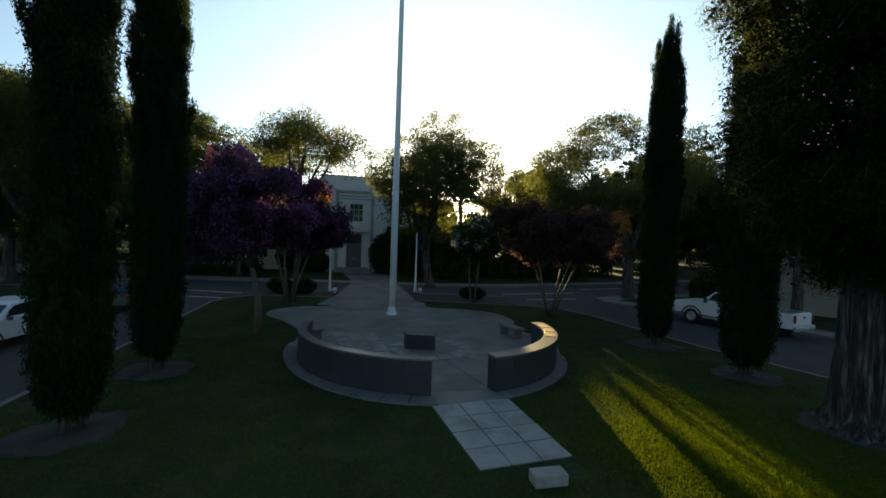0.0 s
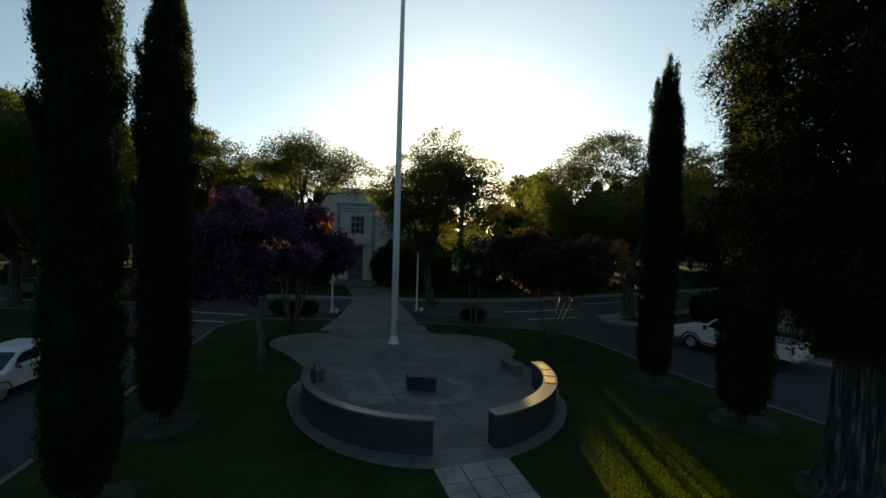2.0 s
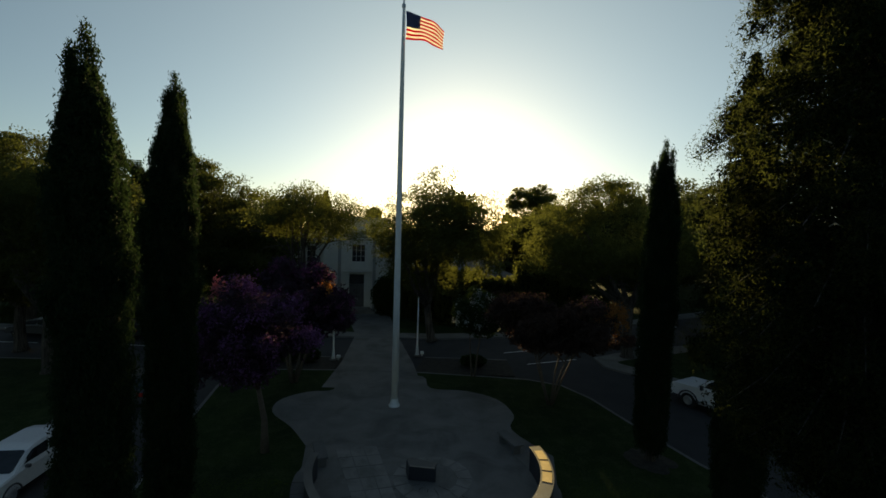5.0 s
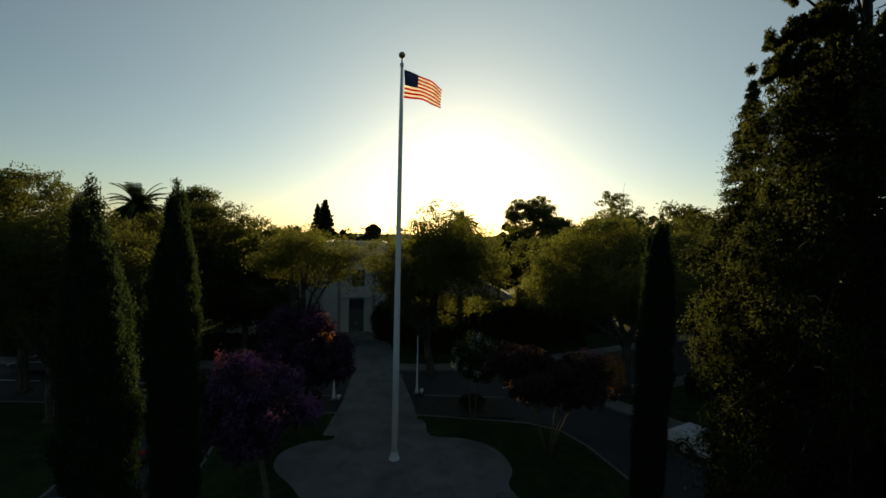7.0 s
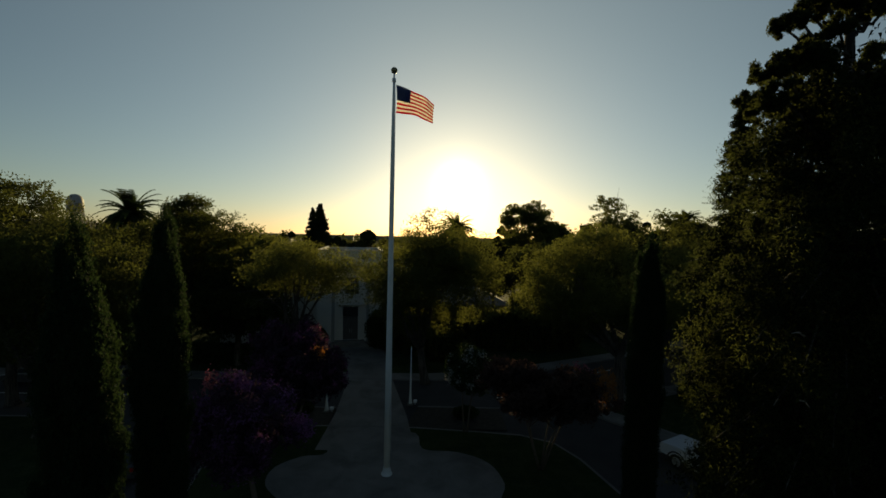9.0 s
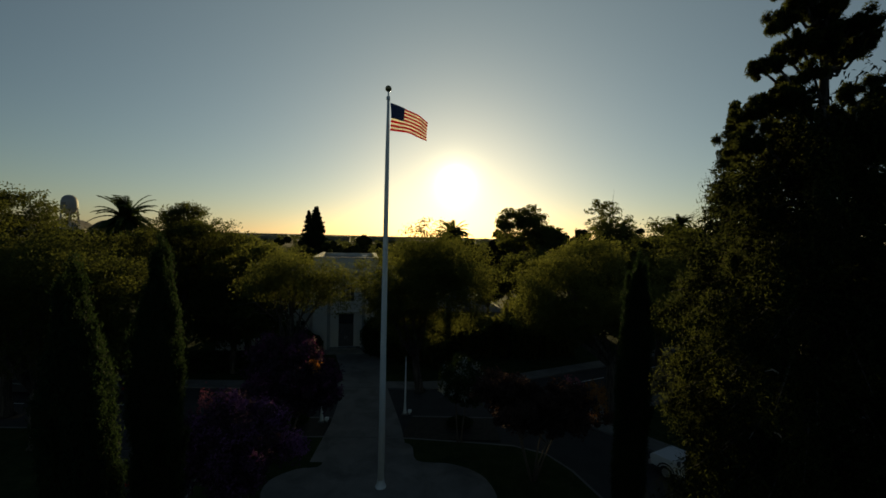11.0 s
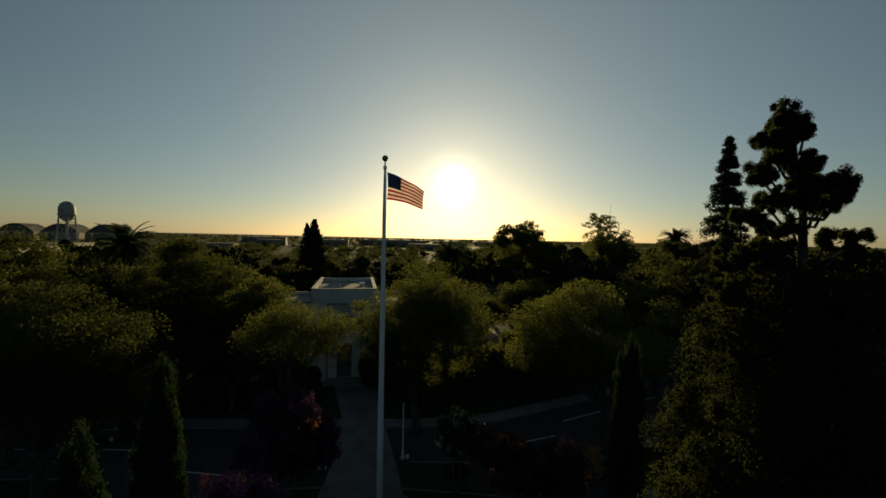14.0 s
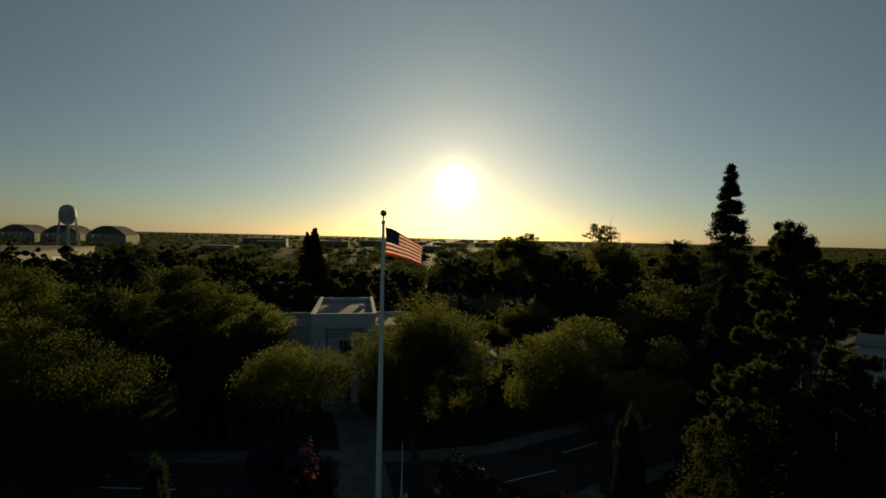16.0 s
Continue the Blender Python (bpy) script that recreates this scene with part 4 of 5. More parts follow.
def palm(x, y, h, seed, label, r=3.4):
    rng = np.random.default_rng(seed)
    t = thing("palm_tree", pose(x, y, 0), label, "palm", "palms")
    part("trunk", tube(bmesh.new(), [(0, 0, -0.1), (0.1, 0, h * 0.5), (0, 0, h - r * 0.4)], [0.42, 0.36, 0.4], 10), "bark", t, smooth=True)
    ribs = bmesh.new()
    cs_, as_, bs_ = [], [], []
    for i in range(70):
        a = i * 2.399
        e = rng.uniform(-0.35, 1.25)
        L = r * rng.uniform(0.85, 1.1)
        p = Vector((0, 0, h - r * 0.45))
        d = Vector((math.cos(a) * math.cos(e), math.sin(a) * math.cos(e), math.sin(e)))
        line = [p.copy()]
        for k in range(8):
            p = p + d * L / 8
            d = (d + Vector((0, 0, -0.17))).normalized()
            line.append(p.copy())
            side = d.cross(Vector((0, 0, 1))).normalized()
            for sgn in (-1, 1):
                for q in range(6):
                    ln = 0.75 * (1 - 0.45 * k / 8)
                    v = (side * sgn + d * 0.7 + Vector((0, 0, -0.25))).normalized()
                    cs_.append(p - d * L / 48 * q + v * ln / 2)
                    as_.append(v * ln / 2)
                    bs_.append(d * 0.1)
        tube(ribs, line, [0.04 - 0.004 * k for k in range(9)], 4)
    part("frond_rib", ribs, "bark_smooth", t)
    quads("fronds", np.array(cs_), np.array(as_), np.array(bs_), "shrub", t)
    return t


palm(-43.8, 58, 16.9, 61, "tall date palm standing above the trees", 4.3)
palm(62, 108, 20.0, 62, "tall date palm on the skyline", 4.4)
palm(2.2, 74, 15.6, 63, "date palm behind the street tree", 3.6)
palm(27.5, 100, 15.5, 64, "date palm beside the round-headed tree", 3.4)


def shrub(x, y, rx, ry, h, seed, label, mat="shrub", n=110, leaf=0.12, box_shape=False, name="shrub"):
    rng = np.random.default_rng(seed)
    t = thing(name, pose(x, y, 0), label, "shrub", "shrubs")
    bm = bmesh.new()
    for i in range(5):
        tube(bm, [(0, 0, -0.05), (rng.uniform(-0.4, 0.4) * rx, rng.uniform(-0.4, 0.4) * ry, h * 0.6)], [0.04, 0.012], 5)
    part("stem", bm, "bark", t)
    c = in_ball(rng, n * 26, 0.6)
    if box_shape:
        c = np.clip(c * 1.6, -1, 1) * rng.uniform(0.85, 1.03, (len(c), 1))
    lump = 1 + 0.16 * np.sin(4 * c[:, 0] * 3 + seed) * np.cos(3.3 * c[:, 1] * 3)
    c = c * lump[:, None] * np.array([rx, ry, h * 0.5]) + np.array([0, 0, h * 0.52])
    a, b = leaf_axes(rng, len(c), leaf)
    quads("leaves", c, a, b, mat, t)
    # added solid box in the shade colour; stops low sun leaking between the leaves
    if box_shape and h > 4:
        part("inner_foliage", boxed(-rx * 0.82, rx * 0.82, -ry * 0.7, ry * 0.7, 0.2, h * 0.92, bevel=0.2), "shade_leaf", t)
    return t


shrub(-11.3, 28.7, 0.9, 0.55, 0.95, 71, "low dark clipped shrub in the planting bed")
shrub(-9.7, 28.8, 0.75, 0.5, 0.9, 72, "low dark clipped shrub in the planting bed")
shrub(1.9, 28.9, 0.9, 0.5, 0.75, 73, "low dark shrub in the planting bed")
# mostly hidden hedge, added only to keep low sun off the side lawn
shrub(-33.0, 59.5, 6.5, 1.2, 3.0, 76, "long dark hedge added to shade the side lawn", box_shape=True, n=260, leaf=0.2)
shrub(20.2, 32.0, 1.2, 0.8, 1.6, 74, "dark boxy hedge at the street corner", box_shape=True, n=160)
for i, (x, y, rx, h) in enumerate([(-15.4, 46.4, 1.6, 2.8), (-14.0, 46.8, 0.9, 2.0), (-7.2, 46.4, 1.3, 4.2), (-5.9, 45.8, 1.6, 5.2), (-4.7, 46.4, 1.6, 4.0), (-2.6, 47.4, 1.6, 3.0), (-17.6, 47.6, 1.8, 3.0)]):
    shrub(x, y, rx, 1.1, h, 80 + i, "dense dark foundation shrub against the cream wall", n=150, leaf=0.16)
# the six hedges over 4 m are added to block stray low sun
for i, (x, y, rx, ry, h) in enumerate([(4.8, 47.5, 3.1, 1.2, 4.2), (10.4, 47.5, 2.6, 1.2, 6.0), (-22, 40.5, 3.5, 1.2, 1.5), (-30, 39.0, 3.5, 1.2, 1.6), (-38, 38.6, 3.5, 1.3, 1.8), (1.0, 43.0, 2.1, 1.2, 5.2), (-1.4, 44.5, 2.2, 1.2, 5.2), (-4.6, 46.5, 1.6, 1.2, 4.8), (13.6, 49, 2.4, 1.4, 4.6), (18.5, 55, 2.8, 1.4, 2.4)]):
    shrub(x, y, rx, ry, h, 95 + i, "dark hedge along the shaded lawn; tall ones added to block sun", n=130 if h < 4 else 380, leaf=0.18, box_shape=True, mat="shrub" if h < 4 else "oak_light")


# ---- building ----
def window(parent, x0, x1, z0, z1, y, cols=2, rows=3, name="window"):
    w = part(name, boxed(x0 + 0.02, x1 - 0.02, y + 0.10, y + 0.12, z0 + 0.02, z1 - 0.02), "glass", parent)
    bm = bmesh.new()
    f = 0.08
    for q in ((x0, x0 + f, z0, z1), (x1 - f, x1, z0, z1), (x0 + f, x1 - f, z0, z0 + f), (x0 + f, x1 - f, z1 - f, z1)):
        box(bm, q[0], q[1], y - 0.02, y + 0.09, q[2], q[3])
    for i in range(1, cols):
        xm = x0 + (x1 - x0) * i / cols
        box(bm, xm - 0.025, xm + 0.025, y + 0.02, y + 0.085, z0 + f, z1 - f)
    for i in range(1, rows):
        zm = z0 + (z1 - z0) * i / rows
        box(bm, x0 + f, x1 - f, y + 0.03, y + 0.08, zm - 0.02, zm + 0.02)
    part("window_frame", bm, "stucco", w)
    part("window_sill", boxed(x0 - 0.1, x1 + 0.1, y - 0.1, y + 0.02, z0 - 0.12, z0 - 0.004, bevel=0.015), "stucco", w)
    return w


def wall_with_holes(x0, x1, z0, z1, y0, y1, holes):
    """A wall from y0 to y1 with rectangular openings (hx0, hx1, hz0, hz1)."""
    bm = bmesh.new()
    xs = sorted({x0, x1, *[h[0] for h in holes], *[h[1] for h in holes]})
    zs = sorted({z0, z1, *[h[2] for h in holes], *[h[3] for h in holes]})
    for xa, xb in zip(xs, xs[1:]):
        for za, zb in zip(zs, zs[1:]):
            cx, cz = (xa + xb) / 2, (za + zb) / 2
            if not any(h[0] < cx < h[1] and h[2] < cz < h[3] for h in holes):
                box(bm, xa, xb, y0, y1, za, zb)
    bmesh.ops.remove_doubles(bm, verts=bm.verts, dist=0.001)
    return bm


def main_building():
    b = thing("building", pose(-10.72, 48, 0, 0, 0, 11) @ Matrix.Diagonal((0.9, 0.9, 1, 1)), "cream two-storey civic building with flat parapet roof", "building")
    win, door = (-0.6, 1.15, 5.75, 7.85), (-0.85, 1.05, 0.5, 4.35)
    part("front_wall", wall_with_holes(-4.1, 4.1, 0, 10.9, 0.0, 0.4, [win, door]), "stucco", b)
    part("side_wall", boxed(-4.1, -3.8, 0.4, 15, 0, 10.9), "stucco", b)
    part("side_wall", boxed(3.8, 4.1, 0.4, 15, 0, 10.9), "stucco", b)
    part("back_wall", boxed(-3.8, 3.8, 14.7, 15, 0, 10.9), "stucco", b)
    part("roof", boxed(-3.79, 3.79, 0.41, 14.69, 10.3, 10.45), "roofing", b, "grey flat roof membrane")
    part("coping", wall_with_holes(-4.2, 4.2, 10.9, 10.98, -0.08, 0.46, []), "stucco_dark", b)
    part("coping", boxed(-4.2, -3.72, 0.46, 15.1, 10.9, 10.98), "stucco", b)
    part("coping", boxed(3.72, 4.2, 0.46, 15.1, 10.9, 10.98), "stucco", b)
    part("cornice", boxed(-2.4, 2.6, -0.14, -0.003, 9.0, 9.3, bevel=0.03), "stucco_dark", b, "grey moulded string course")
    part("pilaster", boxed(-2.3, -1.9, -0.1, -0.003, 0.2, 9.0), "stucco_dark", b)
    part("pilaster", boxed(2.1, 2.5, -0.1, -0.003, 0.2, 9.0), "stucco_dark", b)
    for z in np.arange(0.5, 8.7, 0.42):
        for sx in (-1, 1):
            part("quoin", boxed(*sorted((0.1 + sx * 1.58, 0.1 + sx * 1.96)), -0.05, -0.003, z, z + 0.36, bevel=0.01), "stucco", b)
    part("balcony_panel", boxed(-1.1, 1.65, -0.12, -0.003, 4.95, 5.55, bevel=0.02), "stucco", b)
    part("canopy", boxed(-1.6, 1.8, -0.55, -0.003, 4.6, 4.76, bevel=0.03), "stucco", b)
    part("roof_hatch", boxed(1.9, 2.7, 7.5, 8.3, 10.452, 10.9, bevel=0.03), "steel", b)
    part("vent_pipe", lathe(bmesh.new(), [(0.08, 10.452), (0.08, 11.0)], 10, -0.8, 6.0), "steel", b)
    window(b, *win, 0.12, 3, 3)
    for z in (8.3, 8.62):
        part("frieze_moulding", boxed(-1.86, 2.06, -0.08, -0.003, z, z + 0.12, bevel=0.01), "stucco_dark", b)
    d = part("door", boxed(-0.83, 1.03, 0.18, 0.26, 0.52, 3.2), "door", b, "dark double door")
    part("transom", boxed(-0.83, 1.03, 0.19, 0.25, 3.25, 4.33), "glass", b)
    part("door_leaf_gap", boxed(0.088, 0.112, 0.168, 0.178, 0.55, 3.18), "rubber", d)
    for sx in (-0.02, 0.22):
        part("door_handle", boxed(sx - 0.02, sx + 0.02, 0.11, 0.176, 1.35, 1.75, bevel=0.008), "steel", d)
    for sx in (-1, 1):
        part("door_jamb", boxed(*sorted((0.1 + sx * 0.97, 0.1 + sx * 1.3)), -0.14, -0.003, 0.5, 4.5, bevel=0.02), "stucco", b)
    for i in range(3):
        part("step", boxed(-1.9 - 0.3 * i, 1.9 + 0.3 * i, -0.9 - 0.34 * (i + 1) + 0.34, -0.004 - 0.004 * i, 0, 0.5 - 0.165 * i), "concrete", b)
    for sx in (-2.75, 2.75):
        part("handrail", tube(bmesh.new(), [(sx, -0.3, 0.1), (sx, -0.3, 1.2), (sx, -1.7, 0.95), (sx, -1.7, 0.0)], [0.025] * 4, 8), "cardark", b)
    for sx in (-1, 1):
        end = 16.0 if sx < 0 else 9.6
        xa, xb = sorted((sx * 4.12, sx * end))
        holes = []
        for i in range(4 if sx < 0 else 2):
            cx = sx * (5.8 + 2.7 * i)
            holes += [(cx - 0.6, cx + 0.6, 1.3, 3.4), (cx - 0.6, cx + 0.6, 5.6, 7.6)]
        part("front_wall", wall_with_holes(xa, xb, 0, 9.2, 1.6, 1.95, holes), "stucco", b)
        for h in holes:
            window(b, *h, 1.68)
        part("side_wall", boxed(*sorted((sx * end, sx * (end - 0.3))), 1.96, 12, 0, 9.2), "stucco", b)
        part("back_wall", boxed(xa, xb, 12, 12.3, 0, 9.2), "stucco", b)
        part("roof", boxed(*sorted((sx * 4.12, sx * (end - 0.31))), 1.96, 11.99, 8.7, 8.85), "roofing", b)
        part("coping", boxed(xa, xb, 1.5, 2.0, 9.2, 9.28), "stucco_dark", b)
    return b


main_building()


def gable_house(x, y, rz, w, d, h, rise, label, roof="roofing", wall="stucco", upper=False):
    b = thing("house", pose(x, y, 0, 0, 0, rz), label, "house", "houses")
    holes = [(-w / 2 + 0.9, -w / 2 + 2.3, 0.9, 2.2), (w / 2 - 2.3, w / 2 - 0.9, 0.9, 2.2)]
    if upper:
        holes += [(q[0], q[1], 4.9, 6.4) for q in holes]
    dr = (-0.5, 0.5, 0.1, 2.15)
    part("front_wall", wall_with_holes(-w / 2, w / 2, 0, h, -d / 2, -d / 2 + 0.25, holes + [dr]), wall, b)
    for q in holes:
        window(b, *q, -d / 2 + 0.05, 2, 2)
        for sx in (q[0] - 0.36, q[1] + 0.04):
            part("shutter", boxed(sx, sx + 0.32, -d / 2 - 0.05, -d / 2 - 0.003, q[2], q[3], bevel=0.01), "door", b)
    part("door", boxed(-0.48, 0.48, -d / 2 + 0.1, -d / 2 + 0.16, 0.12, 2.13), "door", b)
    part("side_wall", boxed(-w / 2, -w / 2 + 0.25, -d / 2 + 0.25, d / 2, 0, h), wall, b)
    part("side_wall", boxed(w / 2 - 0.25, w / 2, -d / 2 + 0.25, d / 2, 0, h), wall, b)
    part("back_wall", boxed(-w / 2 + 0.25, w / 2 - 0.25, d / 2 - 0.25, d / 2, 0, h), wall, b)
    bm = bmesh.new()
    o = 0.45
    lo = [(-w / 2 - o, -d / 2 - o), (w / 2 + o, -d / 2 - o), (w / 2 + o, d / 2 + o), (-w / 2 - o, d / 2 + o)]
    v = [bm.verts.new((*p, h - 0.02)) for p in lo]
    u = [bm.verts.new((*p, h + 0.12)) for p in lo]
    r0, r1 = bm.verts.new((-w / 2 + d * 0.45, 0, h + rise)), bm.verts.new((w / 2 - d * 0.45, 0, h + rise))
    for i in range(4):
        bm.faces.new((v[i], v[(i + 1) % 4], u[(i + 1) % 4], u[i]))
    bm.faces.new(list(reversed(v)))
    bm.faces.new((u[0], u[1], r1, r0))
    bm.faces.new((u[2], u[3], r0, r1))
    bm.faces.new((u[1], u[2], r1))
    bm.faces.new((u[3], u[0], r0))
    part("roof", bm, roof, b)
    part("chimney", boxed(-w * 0.25, -w * 0.25 + 0.6, 0.3, 0.9, h + rise * 0.3, h + rise + 0.7, bevel=0.02), wall, b)
    return b


gable_house(29.5, 29.0, 38, 12, 8, 3.1, 1.9, "beige stucco bungalow with shuttered windows beside the road", "roofing", "beige")
gable_house(3.3, 57.5, 4, 10, 8, 3.9, 2.0, "low cream house with hipped roof among trees", "roofing")
gable_house(46.3, 44.5, -40, 8, 6, 3.4, 0.8, "white stucco house with pale roof", "roofing", "stucco")
gable_house(60.9, 52.3, -47, 9, 9, 7.6, 1.0, "white two-storey house between dark trees", "roofing", "stucco", True)

# ---- far woods ----
rng = np.random.default_rng(77)
cs, sz, core = [], [], []


def wood_tree(x, y, h, n, spread=0.5):
    r = h * rng.uniform(0.36, 0.52)
    lob = random_lobes(rng, 7, x, y, h * 0.58, r, r, h * 0.42, f=0.55)
    c, cc = crown_leaves(rng, lob, n // 14, 14, spread)
    cs.append(c)
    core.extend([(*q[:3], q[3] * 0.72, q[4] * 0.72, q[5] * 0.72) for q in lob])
    sz.append(np.full((len(c), 1), 0.2 + y / 520))


def blocked(x, y):
    return (-30 < x < 6 and 44 < y < 66) or (2 < x < 17 and 52 < y < 64) or (30 < x < 62 and 20 < y < 60 and x - y < 12 and x - y > -8)


for i in range(330):
    y = 58 + 120 * rng.uniform() ** 1.1
    x = rng.uniform(-1.15, 1.25) * (y + 8)
    if blocked(x, y):
        continue
    right = x > 4
    h = rng.uniform(8, 14) + (rng.uniform(0, 4) if right else 0)
    if -70 < x < 6 and y > 85:
        h *= 0.6
        if rng.uniform() < 0.4:
            continue
    if abs(x - 0.03 * y - 5) < 8:
        h = min(h, 0.1 * y - 0.5)
    wood_tree(x, y, h, 560)
for i in range(2700):
    y = 170 + 1900 * rng.uniform() ** 1.9
    x = rng.uniform(-1.1, 1.1) * y
    if x < 0.1 * y and rng.uniform() < 0.15:
        continue
    h = rng.uniform(3.5, 7.5) + (2.5 if x > 0 else 0)
    r = h * rng.uniform(0.6, 1.3)
    n = 130 if y < 500 else 46
    c = in_ball(rng, n, 0.3) * np.array([r, r, h * 0.5]) * (1 + 0.2 * np.sin(np.arange(n))[:, None]) + np.array([x, y, h * 0.42])
    cs.append(c)
    sz.append(np.full((n, 1), 0.45 + y / 700))
    if y < 600:
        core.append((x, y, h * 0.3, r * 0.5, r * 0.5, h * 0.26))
cs, sz = np.concatenate(cs), np.concatenate(sz)
a, b = leaf_axes(rng, len(cs), 1.0, 1.3)
tagged(quads("far_woods", cs, a * sz, b * sz, "far_leaf"), "dark green tree tops of the town reaching the plain", "woods", kind="stuff")
# solid lumps in the shade colour fill the crowns, standing for inner shadow
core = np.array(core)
tagged(blobs("far_wood_shade", core[:, :3], core[:, 3:], "shade_leaf", rng), "dark solid cores standing for shade inside the town's tree tops", "woods", kind="stuff")


# ---- flag, posts, benches, memorial stone ----
def flag(x, y, z_top, hoist, fly):
    """A cloth with thirteen stripes and a blue field that sags in folds from the pole."""
    f = thing("flag", pose(x, y, 0), "red and white striped flag with blue canton, blowing", "flag")
    nx, ny = 40, 13

    def at(u, v):
        sag = 0.42 * u ** 1.3 * fly
        wave = 0.16 * math.sin(7.5 * u + 1.2 * v) * (0.25 + u) + 0.07 * math.sin(15 * u - 2.0 * v) * u
        return Vector((u * fly * 0.86 + 0.04 * math.sin(9 * u + 3 * v), wave - 0.15 * u, z_top - v * hoist * (1 - 0.22 * u) - sag * (1 - 0.15 * v)))

    def cloth(cells):
        bm = bmesh.new()
        for i, j in cells:
            q = [at(i / nx, j / ny), at((i + 1) / nx, j / ny), at((i + 1) / nx, (j + 1) / ny), at(i / nx, (j + 1) / ny)]
            bm.faces.new([bm.verts.new(p) for p in q])
        bmesh.ops.remove_doubles(bm, verts=bm.verts, dist=0.0005)
        bmesh.ops.solidify(bm, geom=bm.faces, thickness=0.004)
        return bm

    for j in range(ny):
        i0 = 16 if j < 7 else 0
        part("stripe", cloth([(i, j) for i in range(i0, nx)]), "flag_red" if j % 2 == 0 else "flag_white", f, smooth=True)
    canton = part("canton", cloth([(i, j) for i in range(16) for j in range(7)]), "flag_blue", f, "dark blue canton with rows of pale stars", smooth=True)
    bm = bmesh.new()
    for r in range(9):
        for c in range(6 if r % 2 == 0 else 5):
            u = (0.5 + c * 1.0 + (0 if r % 2 == 0 else 0.5)) / 6.0 * 16 / nx
            v = (0.6 + r * 0.72) / ny
            for side in (-0.008, 0.008):
                p = at(u, v) + Vector((0, side, 0))
                ring = [bm.verts.new(p + Vector(((0.03 if k % 2 == 0 else 0.012) * math.sin(k * math.pi / 5), 0, (0.03 if k % 2 == 0 else 0.012) * math.cos(k * math.pi / 5)))) for k in range(10)]
                bm.faces.new(ring)
    tagged(part("stars", bm, "flag_white", canton), kind="stuff")
    return f


flag(-2.58, 21.65, 20.68, 1.45, 2.3)
bm = bmesh.new()
tube(bm, [(0.09, 0.0, 20.9), (0.13, -0.02, 12.0), (0.19, -0.02, 1.3)], [0.008] * 3, 5)
part("halyard", bm, "white_paint", pole)
part("cleat", boxed(0.16, 0.22, -0.05, 0.03, 1.2, 1.4, bevel=0.01), "steel", pole)
for k in range(6):
    a = k * math.pi / 3
    part("bolt", lathe(bmesh.new(), [(0.018, 0.05), (0.018, 0.09)], 6, 0.255 * math.cos(a), 0.255 * math.sin(a)), "steel", pole)


def white_post(x, y, h):
    p = thing("white_post", pose(x, y, 0.0), "slender white tapered pole on a square foot with a spotlight", "pole", "white poles beside the walk")
    part("foot", boxed(-0.22, 0.22, -0.22, 0.22, 0.0, 0.1, bevel=0.02), "concrete", p)
    part("shaft", lathe(bmesh.new(), [(0.14, 0.1), (0.11, 0.35), (0.07, 0.9), (0.055, h * 0.6), (0.03, h)], 14), "white_paint", p, smooth=True)
    bm = bmesh.new()
    bmesh.ops.create_uvsphere(bm, u_segments=12, v_segments=8, radius=0.06)
    bmesh.ops.translate(bm, vec=(0, 0, h + 0.05), verts=bm.verts)
    part("ball", bm, "gold", p, smooth=True)
    s = part("spotlight", boxed(0.24, 0.5, -0.14, 0.1, 0.16, 0.36, bevel=0.03), "white_paint", p)
    part("bracket", boxed(0.3, 0.42, -0.05, 0.03, 0.0, 0.158), "steel", s)
    return p


post = white_post(-8.1, 29.35, 4.4)
copy_thing(post, pose(-2.2, 31.0, 0.0))


def bench(x, y, rz):
    b = thing("bench", pose(x, y, 0.016, 0, 0, rz), "backless pale concrete bench on the plaza", "bench", "concrete benches")
    part("seat", boxed(-0.72, 0.72, -0.23, 0.23, 0.37, 0.46, bevel=0.015), "kerb", b)
    for sx in (-0.5, 0.5):
        part("leg", boxed(sx - 0.07, sx + 0.07, -0.18, 0.18, 0.0, 0.368, bevel=0.012), "kerb", b)
    return b


bench(2.85, 17.6, -66)
bench(-4.95, 16.1, -66)

stone = thing("memorial_stone", pose(-0.85, 15.1, 0.028, 0, 0, -6), "low dark granite memorial stone with one angled end", "memorial stone")
bm = bmesh.new()
outline = [(-0.62, 0.28), (-0.42, -0.2), (0.58, -0.2), (0.58, 0.2), (-0.42, 0.42)]
lo = [bm.verts.new((x, y, 0.0)) for x, y in outline]
hi = [bm.verts.new((x * 0.97, y * 0.94, 0.5 + 0.06 * (y + 0.2))) for x, y in outline]
bm.faces.new(list(reversed(lo)))
bm.faces.new(hi)
for i in range(5):
    bm.faces.new((lo[i], lo[(i + 1) % 5], hi[(i + 1) % 5], hi[i]))
bmesh.ops.recalc_face_normals(bm, faces=bm.faces)
bmesh.ops.bevel(bm, geom=list(bm.edges), offset=0.012, segments=2, affect="EDGES")
part("block", bm, "granite", stone)
part("edge_strip", boxed(-0.38, 0.55, -0.196, -0.13, 0.502, 0.515), "granite_top", stone, "pale polished front edge")

marker = thing("marker_block", pose(1.84, 6.86, 0, 0, 0, 13), "small cream concrete block lying on the lawn", "concrete block")
part("block", boxed(-0.29, 0.29, -0.15, 0.15, 0.0, 0.2, bevel=0.02), "slab", marker)

# brass plates set into the short wall's cap
cap = [o for o in bpy.data.objects if o.name.startswith("memorial_wall")][1]
